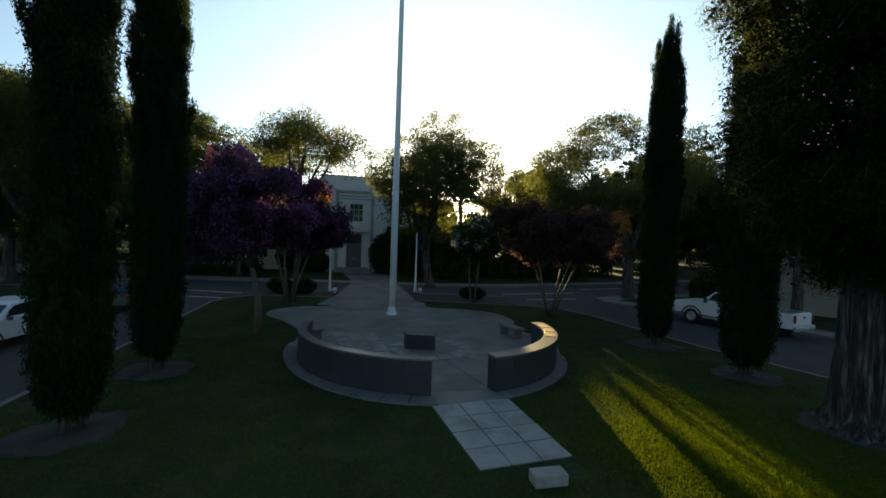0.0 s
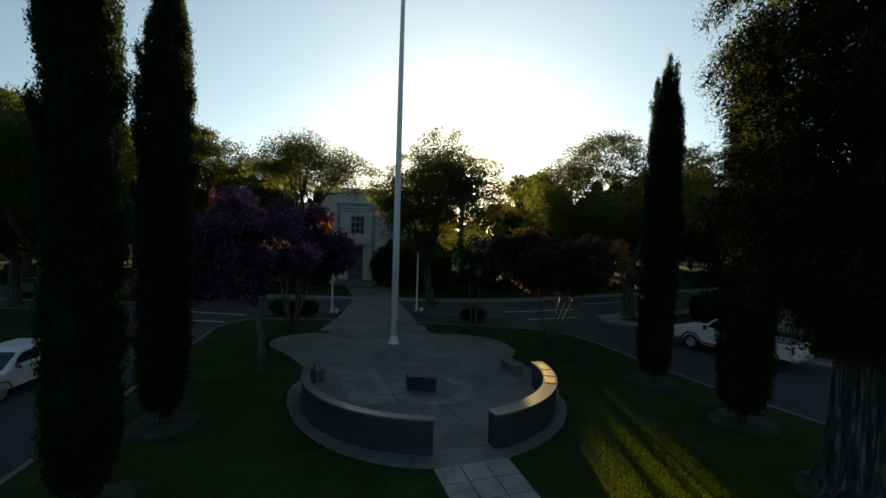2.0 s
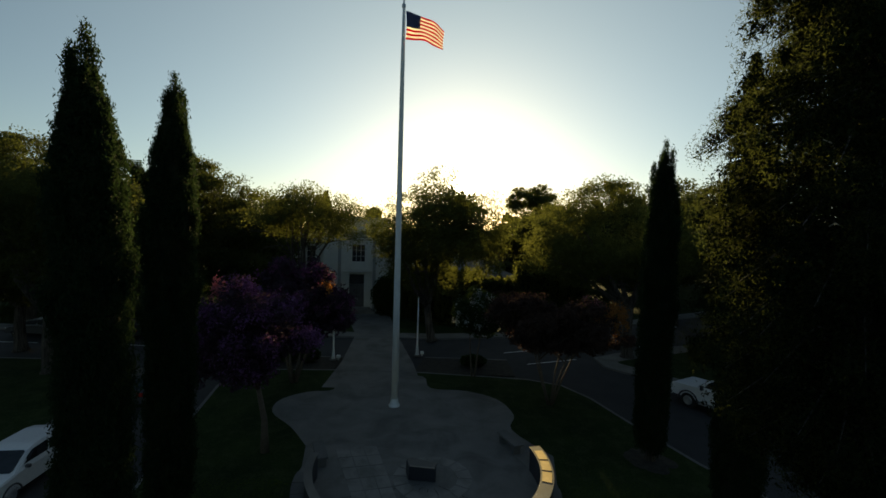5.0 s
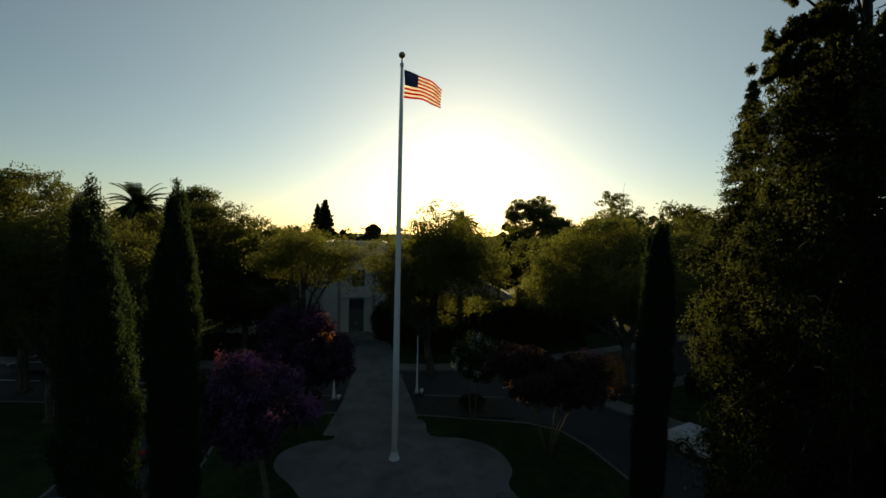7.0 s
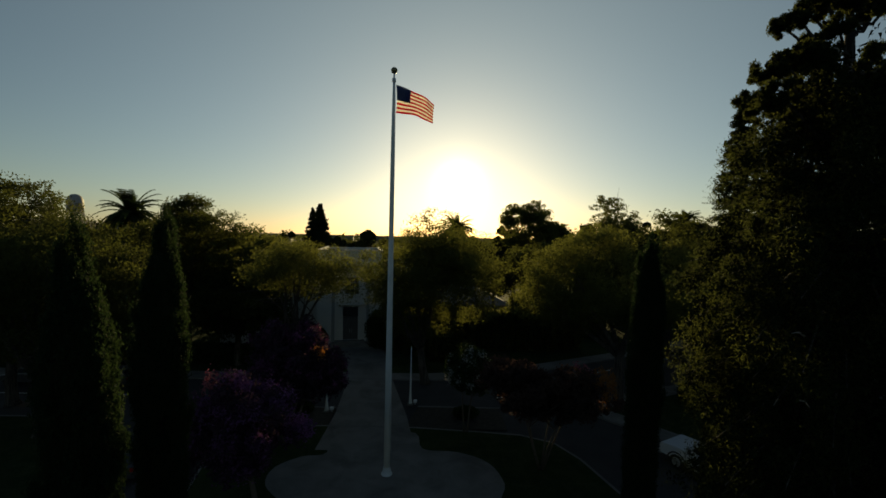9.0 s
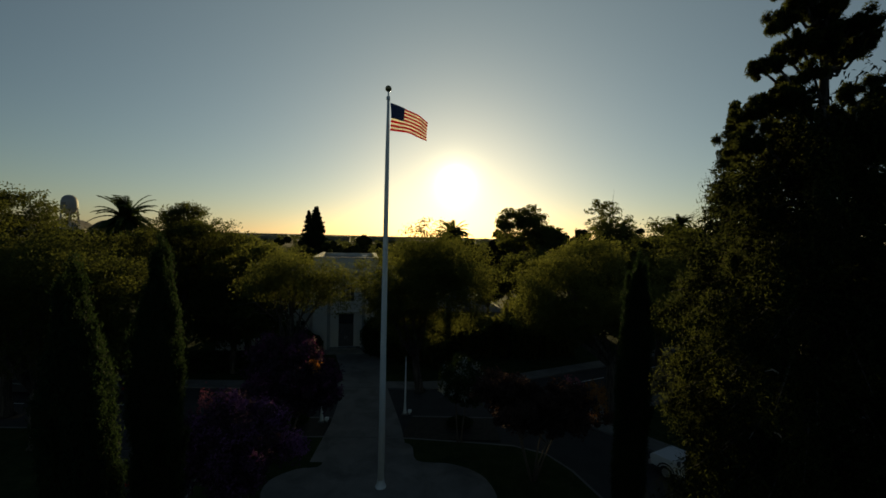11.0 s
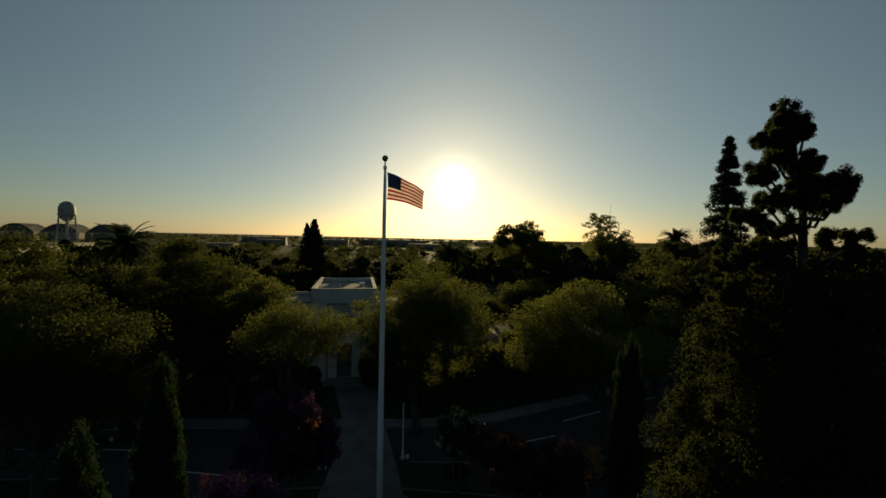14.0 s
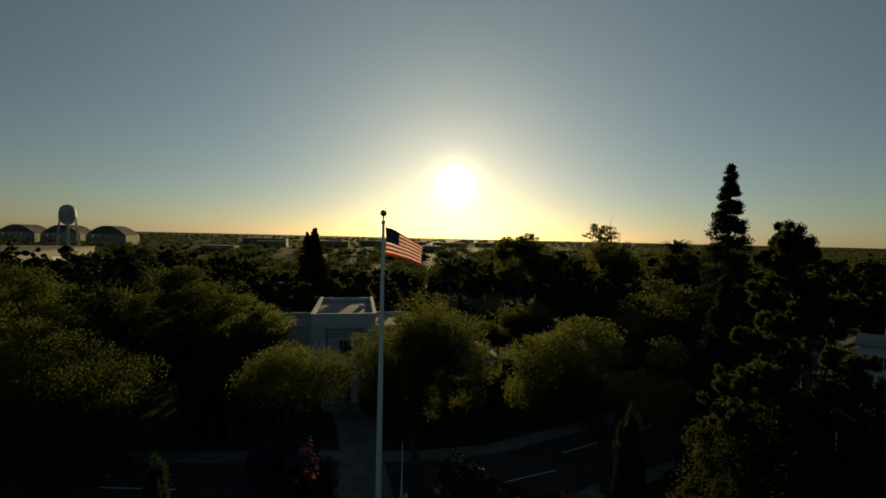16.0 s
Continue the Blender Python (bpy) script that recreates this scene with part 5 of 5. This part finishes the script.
for i, a0 in enumerate((-18, -8, 2)):
    part("plaque", arc_wall(a0, a0 + 8.5, RW - 0.37, RW - 0.04, 0.951, 0.962, 8), "plaque", cap, "polished bronze plate")


# ---- paving pieces ----
def grid_slabs(corners, nx, ny, gap, z0, z1, mat, parent, name="slab", skip=()):
    """Slabs with open joints in a four-cornered field."""
    A, B, C, D = [Vector(c) for c in corners]
    for i in range(nx):
        for j in range(ny):
            if (i, j) in skip:
                continue
            def at(u, v):
                return A.lerp(B, u).lerp(D.lerp(C, u), v)
            g = gap
            q = [at((i + g) / nx, (j + g) / ny), at((i + 1 - g) / nx, (j + g) / ny), at((i + 1 - g) / nx, (j + 1 - g) / ny), at((i + g) / nx, (j + 1 - g) / ny)]
            dz = random.uniform(-0.004, 0.004)
            part(name, slab_poly([(p.x, p.y) for p in q], z0, z1 + dz), mat, parent)


path = structure(part("pavement_path", slab_poly([(0.75, 7.14), (2.5, 7.72), (1.62, 10.9), (-0.3, 10.4)], -0.1, 0.002), "mulch"), "path of square pale slabs leading into the plaza", "pavement")
grid_slabs([(0.73, 7.12), (2.52, 7.74), (1.72, 10.5), (-0.2, 9.85)], 3, 4, 0.02, -0.05, 0.022, "slab", path)
grid_slabs([(-2.95, 13.35), (-1.55, 13.75), (-2.9, 17.4), (-4.6, 17.0)], 3, 5, 0.025, 0.015, 0.031, "slab_old", plaza)
for k in range(14):
    a = 2 * math.pi * k / 14
    ring = [(-0.4 + r * math.cos(a + d), 15.15 + r * math.sin(a + d)) for r, d in ((0.95, 0.03), (1.5, 0.02), (1.5, 0.42), (0.95, 0.41))]
    part("slab", slab_poly(ring, 0.015, 0.029 + random.uniform(0, 0.004)), "slab_old", plaza)
# plates of the plain band before the walls
for k in range(22):
    a0, a1 = radians(176 + k * 8.3), radians(176 + (k + 1) * 8.3 - 0.35)
    if 274 < math.degrees(a0) % 360 < 294:
        continue
    ring = [(CX + r * math.cos(a), CY + r * math.sin(a)) for r, a in ((RW + 0.04, a0), (band_r(a0) + 0.02, a0), (band_r((a0 + a1) / 2) + 0.02, (a0 + a1) / 2), (band_r(a1) + 0.02, a1), (RW + 0.04, a1), (RW + 0.04, (a0 + a1) / 2))]
    part("kerb_stone", slab_poly(ring, -0.05, 0.045), "kerb", plaza)


# ---- road markings ----
def road_line(a, b, w=0.12):
    a, b = Vector(a), Vector(b)
    n = (b - a).normalized()
    n = Vector((-n.y, n.x)) * w / 2
    structure(part("road_line", slab_poly([tuple(a - n), tuple(b - n), tuple(b + n), tuple(a + n)], ROAD - 0.02, ROAD + 0.006), "road_paint"), "white painted line on the asphalt", "road marking")


for a, b in (((-18.4, 29.1), (-13.9, 28.5)), ((-16.8, 26.2), (-14.0, 26.1)), ((4.6, 33.0), (11.0, 35.6)), ((6.0, 30.2), (10.0, 31.8)), ((-26, 31.9), (-20, 31.8)), ((-38, 31.6), (-32, 31.7)), ((12.5, 38.6), (17, 41.0)), ((20, 42.6), (25, 45.4))):
    road_line(a, b)


# ---- vehicles ----
def profile(pts, x0, x1, taper=0.0, zt=1.0):
    """A side outline (y, z) drawn out from x0 to x1, narrowing by taper above the height zt."""
    bm = bmesh.new()
    top = max(z for _, z in pts)
    rows = []
    for x, s in ((x0, 1), (x1, -1)):
        rows.append([bm.verts.new((x + s * taper * max(0, (z - zt) / max(top - zt, 0.01)), y, z)) for y, z in pts])
    n = len(pts)
    bm.faces.new(rows[0])
    bm.faces.new(list(reversed(rows[1])))
    for i in range(n):
        bm.faces.new((rows[0][i], rows[1][i], rows[1][(i + 1) % n], rows[0][(i + 1) % n]))
    bmesh.ops.recalc_face_normals(bm, faces=bm.faces)
    bmesh.ops.bevel(bm, geom=list(bm.edges), offset=0.035, segments=2, affect="EDGES")
    return bm


def wheels(t, xs, ys, r, w):
    for y in ys:
        for sx in (-1, 1):
            bm = lathe(bmesh.new(), [(r * 0.62, -w / 2), (r * 0.95, -w / 2), (r, -w * 0.3), (r, w * 0.3), (r * 0.95, w / 2), (r * 0.62, w / 2)], 28)
            bmesh.ops.rotate(bm, verts=bm.verts, matrix=Matrix.Rotation(radians(90), 3, "Y"))
            bmesh.ops.translate(bm, vec=(sx * xs, y, r), verts=bm.verts)
            wh = part("wheel", bm, "rubber", t)
            bm = lathe(bmesh.new(), [(r * 0.6, -0.03), (r * 0.6, 0.03), (r * 0.5, 0.045), (r * 0.15, 0.02), (r * 0.12, 0.05)], 20)
            bmesh.ops.rotate(bm, verts=bm.verts, matrix=Matrix.Rotation(radians(90 * sx), 3, "Y"))
            bmesh.ops.translate(bm, vec=(sx * (xs + w / 2 - 0.02), y, r), verts=bm.verts)
            part("rim", bm, "steel", wh)


def pickup(x, y, rz):
    t = thing("pickup_truck", pose(x, y, ROAD, 0, 0, rz), "white crew-cab pickup truck parked at the kerb", "pickup truck")
    part("body", profile([(2.85, 0.55), (2.85, 1.12), (2.7, 1.22), (1.35, 1.28), (-2.7, 1.25), (-2.75, 0.55)], -0.98, 0.98), "carwhite", t)
    part("cab", profile([(1.5, 1.2), (0.75, 1.86), (0.4, 1.93), (-0.75, 1.93), (-1.0, 1.85), (-1.12, 1.2)], -0.95, 0.95, 0.16, 1.25), "carwhite", t)
    for sx in (-1, 1):
        g = profile([(1.18, 1.32), (0.68, 1.8), (0.05, 1.82), (0.05, 1.32)], *sorted((sx * 0.86, sx * 0.955)), 0.0)
        bmesh.ops.translate(g, vec=(-sx * 0.045, 0, 0), verts=g.verts)
        part("side_window", g, "glass", t)
        g = profile([(-0.02, 1.32), (-0.02, 1.82), (-0.75, 1.82), (-0.95, 1.32)], *sorted((sx * 0.86, sx * 0.955)), 0.0)
        bmesh.ops.translate(g, vec=(-sx * 0.045, 0, 0), verts=g.verts)
        part("side_window", g, "glass", t)
        part("mirror", boxed(*sorted((sx * 1.0, sx * 1.22)), 1.0, 1.12, 1.25, 1.5, bevel=0.03), "cardark", t)
        part("tail_light", boxed(*sorted((sx * 0.8, sx * 0.97)), -2.8, -2.74, 0.85, 1.2, bevel=0.02), "red_light", t)
        part("headlight", boxed(*sorted((sx * 0.62, sx * 0.95)), 2.84, 2.9, 0.85, 1.08, bevel=0.02), "lamp_lens", t)
        for yy in (1.85, -1.75):
            arch = tube(bmesh.new(), [(sx * 0.985, yy + 0.52 * math.cos(q), 0.42 + 0.52 * math.sin(q)) for q in np.linspace(0.05, math.pi - 0.05, 12)], [0.045] * 12, 6)
            part("wheel_arch", arch, "cardark", t)
        part("running_board", boxed(*sorted((sx * 0.9, sx * 1.06)), -1.1, 1.25, 0.42, 0.5, bevel=0.02), "steel", t)
        for yy in (0.1, -0.95):
            part("door_handle", boxed(*sorted((sx * 0.985, sx * 1.02)), yy, yy + 0.18, 1.08, 1.13, bevel=0.01), "steel", t)
    part("windscreen", profile([(1.47, 1.27), (0.82, 1.83), (0.78, 1.82), (1.42, 1.27)], -0.8, 0.8, 0.08, 1.27), "glass", t)
    part("rear_window", profile([(-1.03, 1.82), (-1.13, 1.3), (-1.1, 1.3), (-1.0, 1.82)], -0.7, 0.7), "glass", t)
    part("bed_floor", boxed(-0.82, 0.82, -2.62, -1.25, 1.2, 1.262), "cardark", t)
    part("tailgate", boxed(-0.8, 0.8, -2.79, -2.745, 0.72, 1.24, bevel=0.015), "carwhite", t)
    part("tailgate_handle", boxed(-0.12, 0.12, -2.81, -2.785, 1.02, 1.12, bevel=0.01), "cardark", t)
    part("number_plate", boxed(-0.16, 0.16, -2.93, -2.9, 0.56, 0.7), "lamp_lens", t)
    part("bumper", boxed(-0.98, 0.98, -2.9, -2.72, 0.48, 0.68, bevel=0.04), "steel", t)
    part("bumper", boxed(-0.98, 0.98, 2.82, 2.98, 0.45, 0.72, bevel=0.04), "steel", t)
    part("grille", boxed(-0.58, 0.58, 2.84, 2.9, 0.78, 1.1, bevel=0.02), "cardark", t)
    wheels(t, 0.86, (1.85, -1.75), 0.42, 0.27)
    return t


pickup(15.4, 22.0, 30)


def small_car(x, y, rz, label, paint="carwhite", name="car"):
    t = thing(name, pose(x, y, ROAD, 0, 0, rz), label, "car", "parked cars")
    part("body", profile([(2.2, 0.35), (2.25, 0.62), (2.05, 0.82), (1.05, 0.98), (-1.9, 1.02), (-2.1, 0.9), (-2.12, 0.35)], -0.86, 0.86), paint, t)
    part("cabin", profile([(1.2, 0.93), (0.45, 1.42), (0.1, 1.5), (-1.1, 1.5), (-1.55, 1.4), (-1.98, 0.95)], -0.82, 0.82, 0.17, 0.98), paint, t)
    part("windscreen", profile([(1.2, 0.97), (0.5, 1.42), (0.46, 1.41), (1.14, 0.97)], -0.68, 0.68, 0.1, 0.97), "glass", t)
    part("rear_window", profile([(-1.62, 1.38), (-1.96, 1.02), (-1.9, 1.02), (-1.56, 1.38)], -0.64, 0.64, 0.08, 1.02), "glass", t)
    for sx in (-1, 1):
        for pts in ([(0.92, 1.02), (0.4, 1.4), (-0.25, 1.43), (-0.25, 1.02)], [(-0.32, 1.02), (-0.32, 1.43), (-1.1, 1.42), (-1.6, 1.05)]):
            g = profile(pts, *sorted((sx * 0.74, sx * 0.835)), 0.0)
            bmesh.ops.translate(g, vec=(-sx * 0.055, 0, 0), verts=g.verts)
            part("side_window", g, "glass", t)
        part("mirror", boxed(*sorted((sx * 0.86, sx * 1.02)), 0.78, 0.88, 0.98, 1.1, bevel=0.025), "cardark", t)
        part("headlight", boxed(*sorted((sx * 0.45, sx * 0.82)), 2.12, 2.24, 0.62, 0.78, bevel=0.03), "lamp_lens", t)
        part("tail_light", boxed(*sorted((sx * 0.55, sx * 0.84)), -2.14, -2.06, 0.7, 0.9, bevel=0.02), "red_light", t)
        for yy in (1.35, -1.3):
            part("wheel_arch", tube(bmesh.new(), [(sx * 0.865, yy + 0.37 * math.cos(q), 0.31 + 0.37 * math.sin(q)) for q in np.linspace(0.05, math.pi - 0.05, 12)], [0.03] * 12, 6), "cardark", t)
        part("door_handle", boxed(*sorted((sx * 0.862, sx * 0.885)), -0.2, -0.04, 0.86, 0.9, bevel=0.006), paint, t)
    part("grille", boxed(-0.4, 0.4, 2.2, 2.262, 0.42, 0.56, bevel=0.02), "cardark", t)
    part("number_plate", boxed(-0.16, 0.16, 2.262, 2.275, 0.58, 0.68), "lamp_lens", t)
    wheels(t, 0.76, (1.35, -1.3), 0.31, 0.2)
    return t


small_car(-15.2, 14.2, 188, "white hatchback parked at the far kerb")
small_car(-16.6, 22.2, 14, "dark car parked beside the cypress kerb", "cardark")
small_car(-27.5, 33.8, 92, "dark car parked along the cross street", "cardark")
small_car(-33.8, 33.9, 92, "dark car parked along the cross street", "cardark")


def sign_post(x, y, h, rz):
    t = thing("sign_post", pose(x, y, 0, 0, 0, rz), "thin grey street sign post on the corner lawn", "sign post")
    part("post", tube(bmesh.new(), [(0, 0, -0.1), (0, 0, h)], [0.03, 0.03], 8), "steel", t)
    part("sign", boxed(-0.16, 0.16, -0.045, -0.032, h - 0.5, h - 0.05, bevel=0.004), "white_paint", t)
    return t


sign_post(13.6, 28.9, 2.2, -20)


def storm_drain(x, y, rz):
    t = thing("storm_drain", pose(x, y, 0, 0, 0, rz), "dark storm drain slot in the corner kerb", "drain")
    part("slot", boxed(-0.75, 0.75, -0.02, 0.01, -0.115, -0.01), "rubber", t)
    part("lid", boxed(-0.8, 0.8, 0.0, 0.6, 0.0, 0.022, bevel=0.006), "kerb", t)
    return t


storm_drain(13.15, 27.8, -54)

# ---- far things: water tower, hangars, sheds ----
def water_tower(x, y, k):
    """k: its size against a tank 43.5 m high."""
    t = thing("water_tower", pose(x, y, -0.2), "white round water tower on a lattice of legs", "water tower")
    prof = [(r * k, z * k) for r, z in [(0.4, 26.6), (2.2, 27.0), (4.2, 28.6), (5.5, 31.6), (5.9, 34.8), (5.7, 38.2), (4.7, 41.2), (2.6, 43.1), (0.4, 43.6)]]
    part("tank", lathe(bmesh.new(), prof, 32), "tank", t, smooth=True)
    part("riser", lathe(bmesh.new(), [(1.3 * k, 0), (k, 3 * k), (k, 26.5 * k)], 14), "tank", t)
    for i in range(6):
        a = i * math.pi / 3 + 0.3
        part("leg", tube(bmesh.new(), [(8.9 * k * math.cos(a), 8.9 * k * math.sin(a), 0), (5.7 * k * math.cos(a), 5.7 * k * math.sin(a), 33 * k)], [0.42 * k, 0.36 * k], 8), "tank", t)
        b = a + math.pi / 3
        for z0, z1 in ((k, 13 * k), (13 * k, 26 * k)):
            r0, r1 = 8.9 * k - 3.2 * z0 / 33, 8.9 * k - 3.2 * z1 / 33
            part("brace", tube(bmesh.new(), [(r0 * math.cos(a), r0 * math.sin(a), z0), (r1 * math.cos(b), r1 * math.sin(b), z1)], [0.14, 0.14], 5), "tank", t)
            part("strut", tube(bmesh.new(), [(r1 * math.cos(a), r1 * math.sin(a), z1), (r1 * math.cos(b), r1 * math.sin(b), z1)], [0.2, 0.2], 5), "tank", t)
    part("walkway", lathe(bmesh.new(), [(r * k, z * k) for r, z in [(5.7, 32.2), (6.4, 32.2), (6.4, 32.9), (6.3, 32.9), (6.3, 32.4), (5.7, 32.4)]], 32), "tank", t)
    part("tank_lettering", boxed(-1.8 * k, 1.8 * k, -6.1 * k, -5.6 * k, 35.4 * k, 37 * k), "hangar", t)
    return t


water_tower(-266, 300, 0.85)


def hangar(x, y, rz, w, d, h):
    t = thing("hangar", pose(x, y, -0.2, 0, 0, rz), "large arched aircraft hangar on the airfield", "hangar", "hangars")
    wall_h = h * 0.5
    bm = bmesh.new()
    n = 18
    rows = []
    for yy in (-d / 2, d / 2):
        rows.append([bm.verts.new((-w / 2 + w * i / n, yy, wall_h + (h - wall_h) * math.sin(math.pi * i / n) ** 0.9)) for i in range(n + 1)])
    for i in range(n):
        bm.faces.new((rows[0][i], rows[0][i + 1], rows[1][i + 1], rows[1][i]))
    bmesh.ops.solidify(bm, geom=bm.faces, thickness=0.6)
    part("roof", bm, "hangar", t)
    bm = bmesh.new()
    gv = [bm.verts.new((-w / 2 + w * i / n, -d / 2 + 2, wall_h + (h - wall_h) * math.sin(math.pi * i / n) ** 0.9 - 0.3)) for i in range(n + 1)]
    bm.faces.new(gv)
    part("gable", bm, "cardark", t, "dark arched gable")
    for sx in (-1, 1):
        part("side_wall", boxed(*sorted((sx * w / 2, sx * (w / 2 - 1))), -d / 2, d / 2, 0, wall_h), "hangar_wall", t)
    part("back_wall", boxed(-w / 2 + 1, w / 2 - 1, d / 2 - 1, d / 2, 0, wall_h), "hangar_wall", t)
    k = 6
    for i in range(k):
        x0 = -w / 2 + 1.2 + (w - 2.4) * i / k
        # right-hand panels in paler beige, standing for the sunlight on them
        part("door_panel", boxed(x0, x0 + (w - 2.4) / k - 0.5, -d / 2 + 0.4 * (i % 2), -d / 2 + 0.4 * (i % 2) + 0.35, 0, wall_h - 0.4), "hangar_wall" if i < 3 else "beige", t)
    part("clerestory", boxed(-w * 0.42, w * 0.42, -d / 2 + 1.5, -d / 2 + 1.9, wall_h + 0.3, wall_h + 1.0), "tank", t, "row of pale windows under the gable")
    return t


hangar(-437, 562, 13, 45, 38, 24.4)
hangar(-512, 580, 13, 45, 38, 24.4)
hangar(-597, 605, 13, 45, 38, 24.0)


def shed(x, y, rz, w, d, h, label, wall="hangar_wall", roof="roofing"):
    t = thing("shed", pose(x, y, -0.2, 0, 0, rz), label, "shed", "airfield sheds")
    part("wall", boxed(-w / 2, w / 2, -d / 2, d / 2, 0, h), wall, t)
    part("roof", boxed(-w / 2 - 0.5, w / 2 + 0.5, -d / 2 - 0.5, d / 2 + 0.5, h + 0.004, h + 0.6), roof, t)
    for i in range(5):
        x0 = -w / 2 + w * (i + 0.25) / 5
        part("door_panel", boxed(x0, x0 + w / 10, -d / 2 - 0.15, -d / 2 - 0.01, 0.2, h * 0.6), "door", t)
    return t


shed(-223, 213, 112, 105, 44, 8.5, "long low flat-roofed building beyond the trees", "beige", "concrete")
shed(-140, 186, 20, 26, 12, 7, "small pale flat-roofed building", "beige")
for i, (x, y, w, h) in enumerate([(-240, 600, 40, 8), (-170, 640, 60, 9), (-60, 700, 70, 10), (-110, 780, 80, 9), (20, 820, 60, 8), (-300, 720, 70, 10), (120, 900, 90, 8), (-20, 560, 40, 7), (-220, 420, 30, 6)]):
    shed(x, y, 10, w, 18, h, "distant pale airfield shed")
# pale strip put where low sun glints on the plain
structure(part("road_runway", slab_poly([(-60, 1230), (150, 1230), (150, 1265), (-60, 1265)], -0.25, -0.15), "concrete"), "pale strip far across the plain, painted for a sun glint", "runway")

# ---- unseen trees added behind the camera; they cut light from the back sky ----
for i, (x, y, h) in enumerate([(-12, -22, 13), (3, -26, 15), (14, -20, 12), (-26, -10, 13), (27, -12, 13), (-34, 6, 12), (34, 6, 10)]):
    broad_tree("oak_tree", x, y, h, 0.36, 3.6, (0, 0, h * 0.6, h * 0.4, h * 0.4, h * 0.38), 10, 220, 34, 0.34, "oak", "leafy unseen park tree added to cut back-sky light", seed=150 + i, group="park trees")

# ---- grass ----
rng = np.random.default_rng(5)
# m extra bright blades crowd the sun patch to add to its light
n, m = 70000, 120000
gx = np.concatenate([rng.uniform(-8.8, 10.5, n), rng.normal(5.5, 1.6, m)])
gy = np.concatenate([3.2 + 11.5 * rng.uniform(size=n) ** 1.3, rng.normal(6.8, 2.9, m)])
keep = (np.hypot(gx - CX, gy - CY) > 5.08) & ~((gx > 0.78 - 0.31 * (gy - 7.1) - 0.1) & (gx < 2.55 - 0.27 * (gy - 7.1) + 0.1) & (gy > 7.0)) & (np.hypot(gx + 7.15, gy - 8.0) > 0.95) & (np.hypot(gx - 9.5, gy - 9.35) > 1.2) & (np.hypot(gx - 9.65, gy - 13.3) > 0.95)
keep &= (gx > -8.3 - 0.22 * (gy - 3.2)) & (np.hypot(gx + 8.1, gy - 11.7) > 0.95)
gx, gy = gx[keep], gy[keep]
patch = 0.5 + 0.5 * np.sin(gx * 1.1 + 0.7 * gy) * np.sin(gy * 0.9 - 0.4 * gx)
h = (0.025 + 0.035 * rng.uniform(size=len(gx))) * (0.55 + 0.6 * patch)
c = np.stack([gx, gy, h / 2], 1)
ax = np.stack([rng.normal(size=len(gx)) * 0.018, rng.normal(size=len(gx)) * 0.018, h / 2 + 0.004], 1)
th = rng.uniform(0, 2 * math.pi, len(gx))
bx = np.stack([np.cos(th), np.sin(th), 0 * th], 1) * 0.006
tagged(quads("grass", c, ax, bx, "grass"), "short green mown grass blades, packed thickest to brighten the sun patch", "grass", kind="stuff")
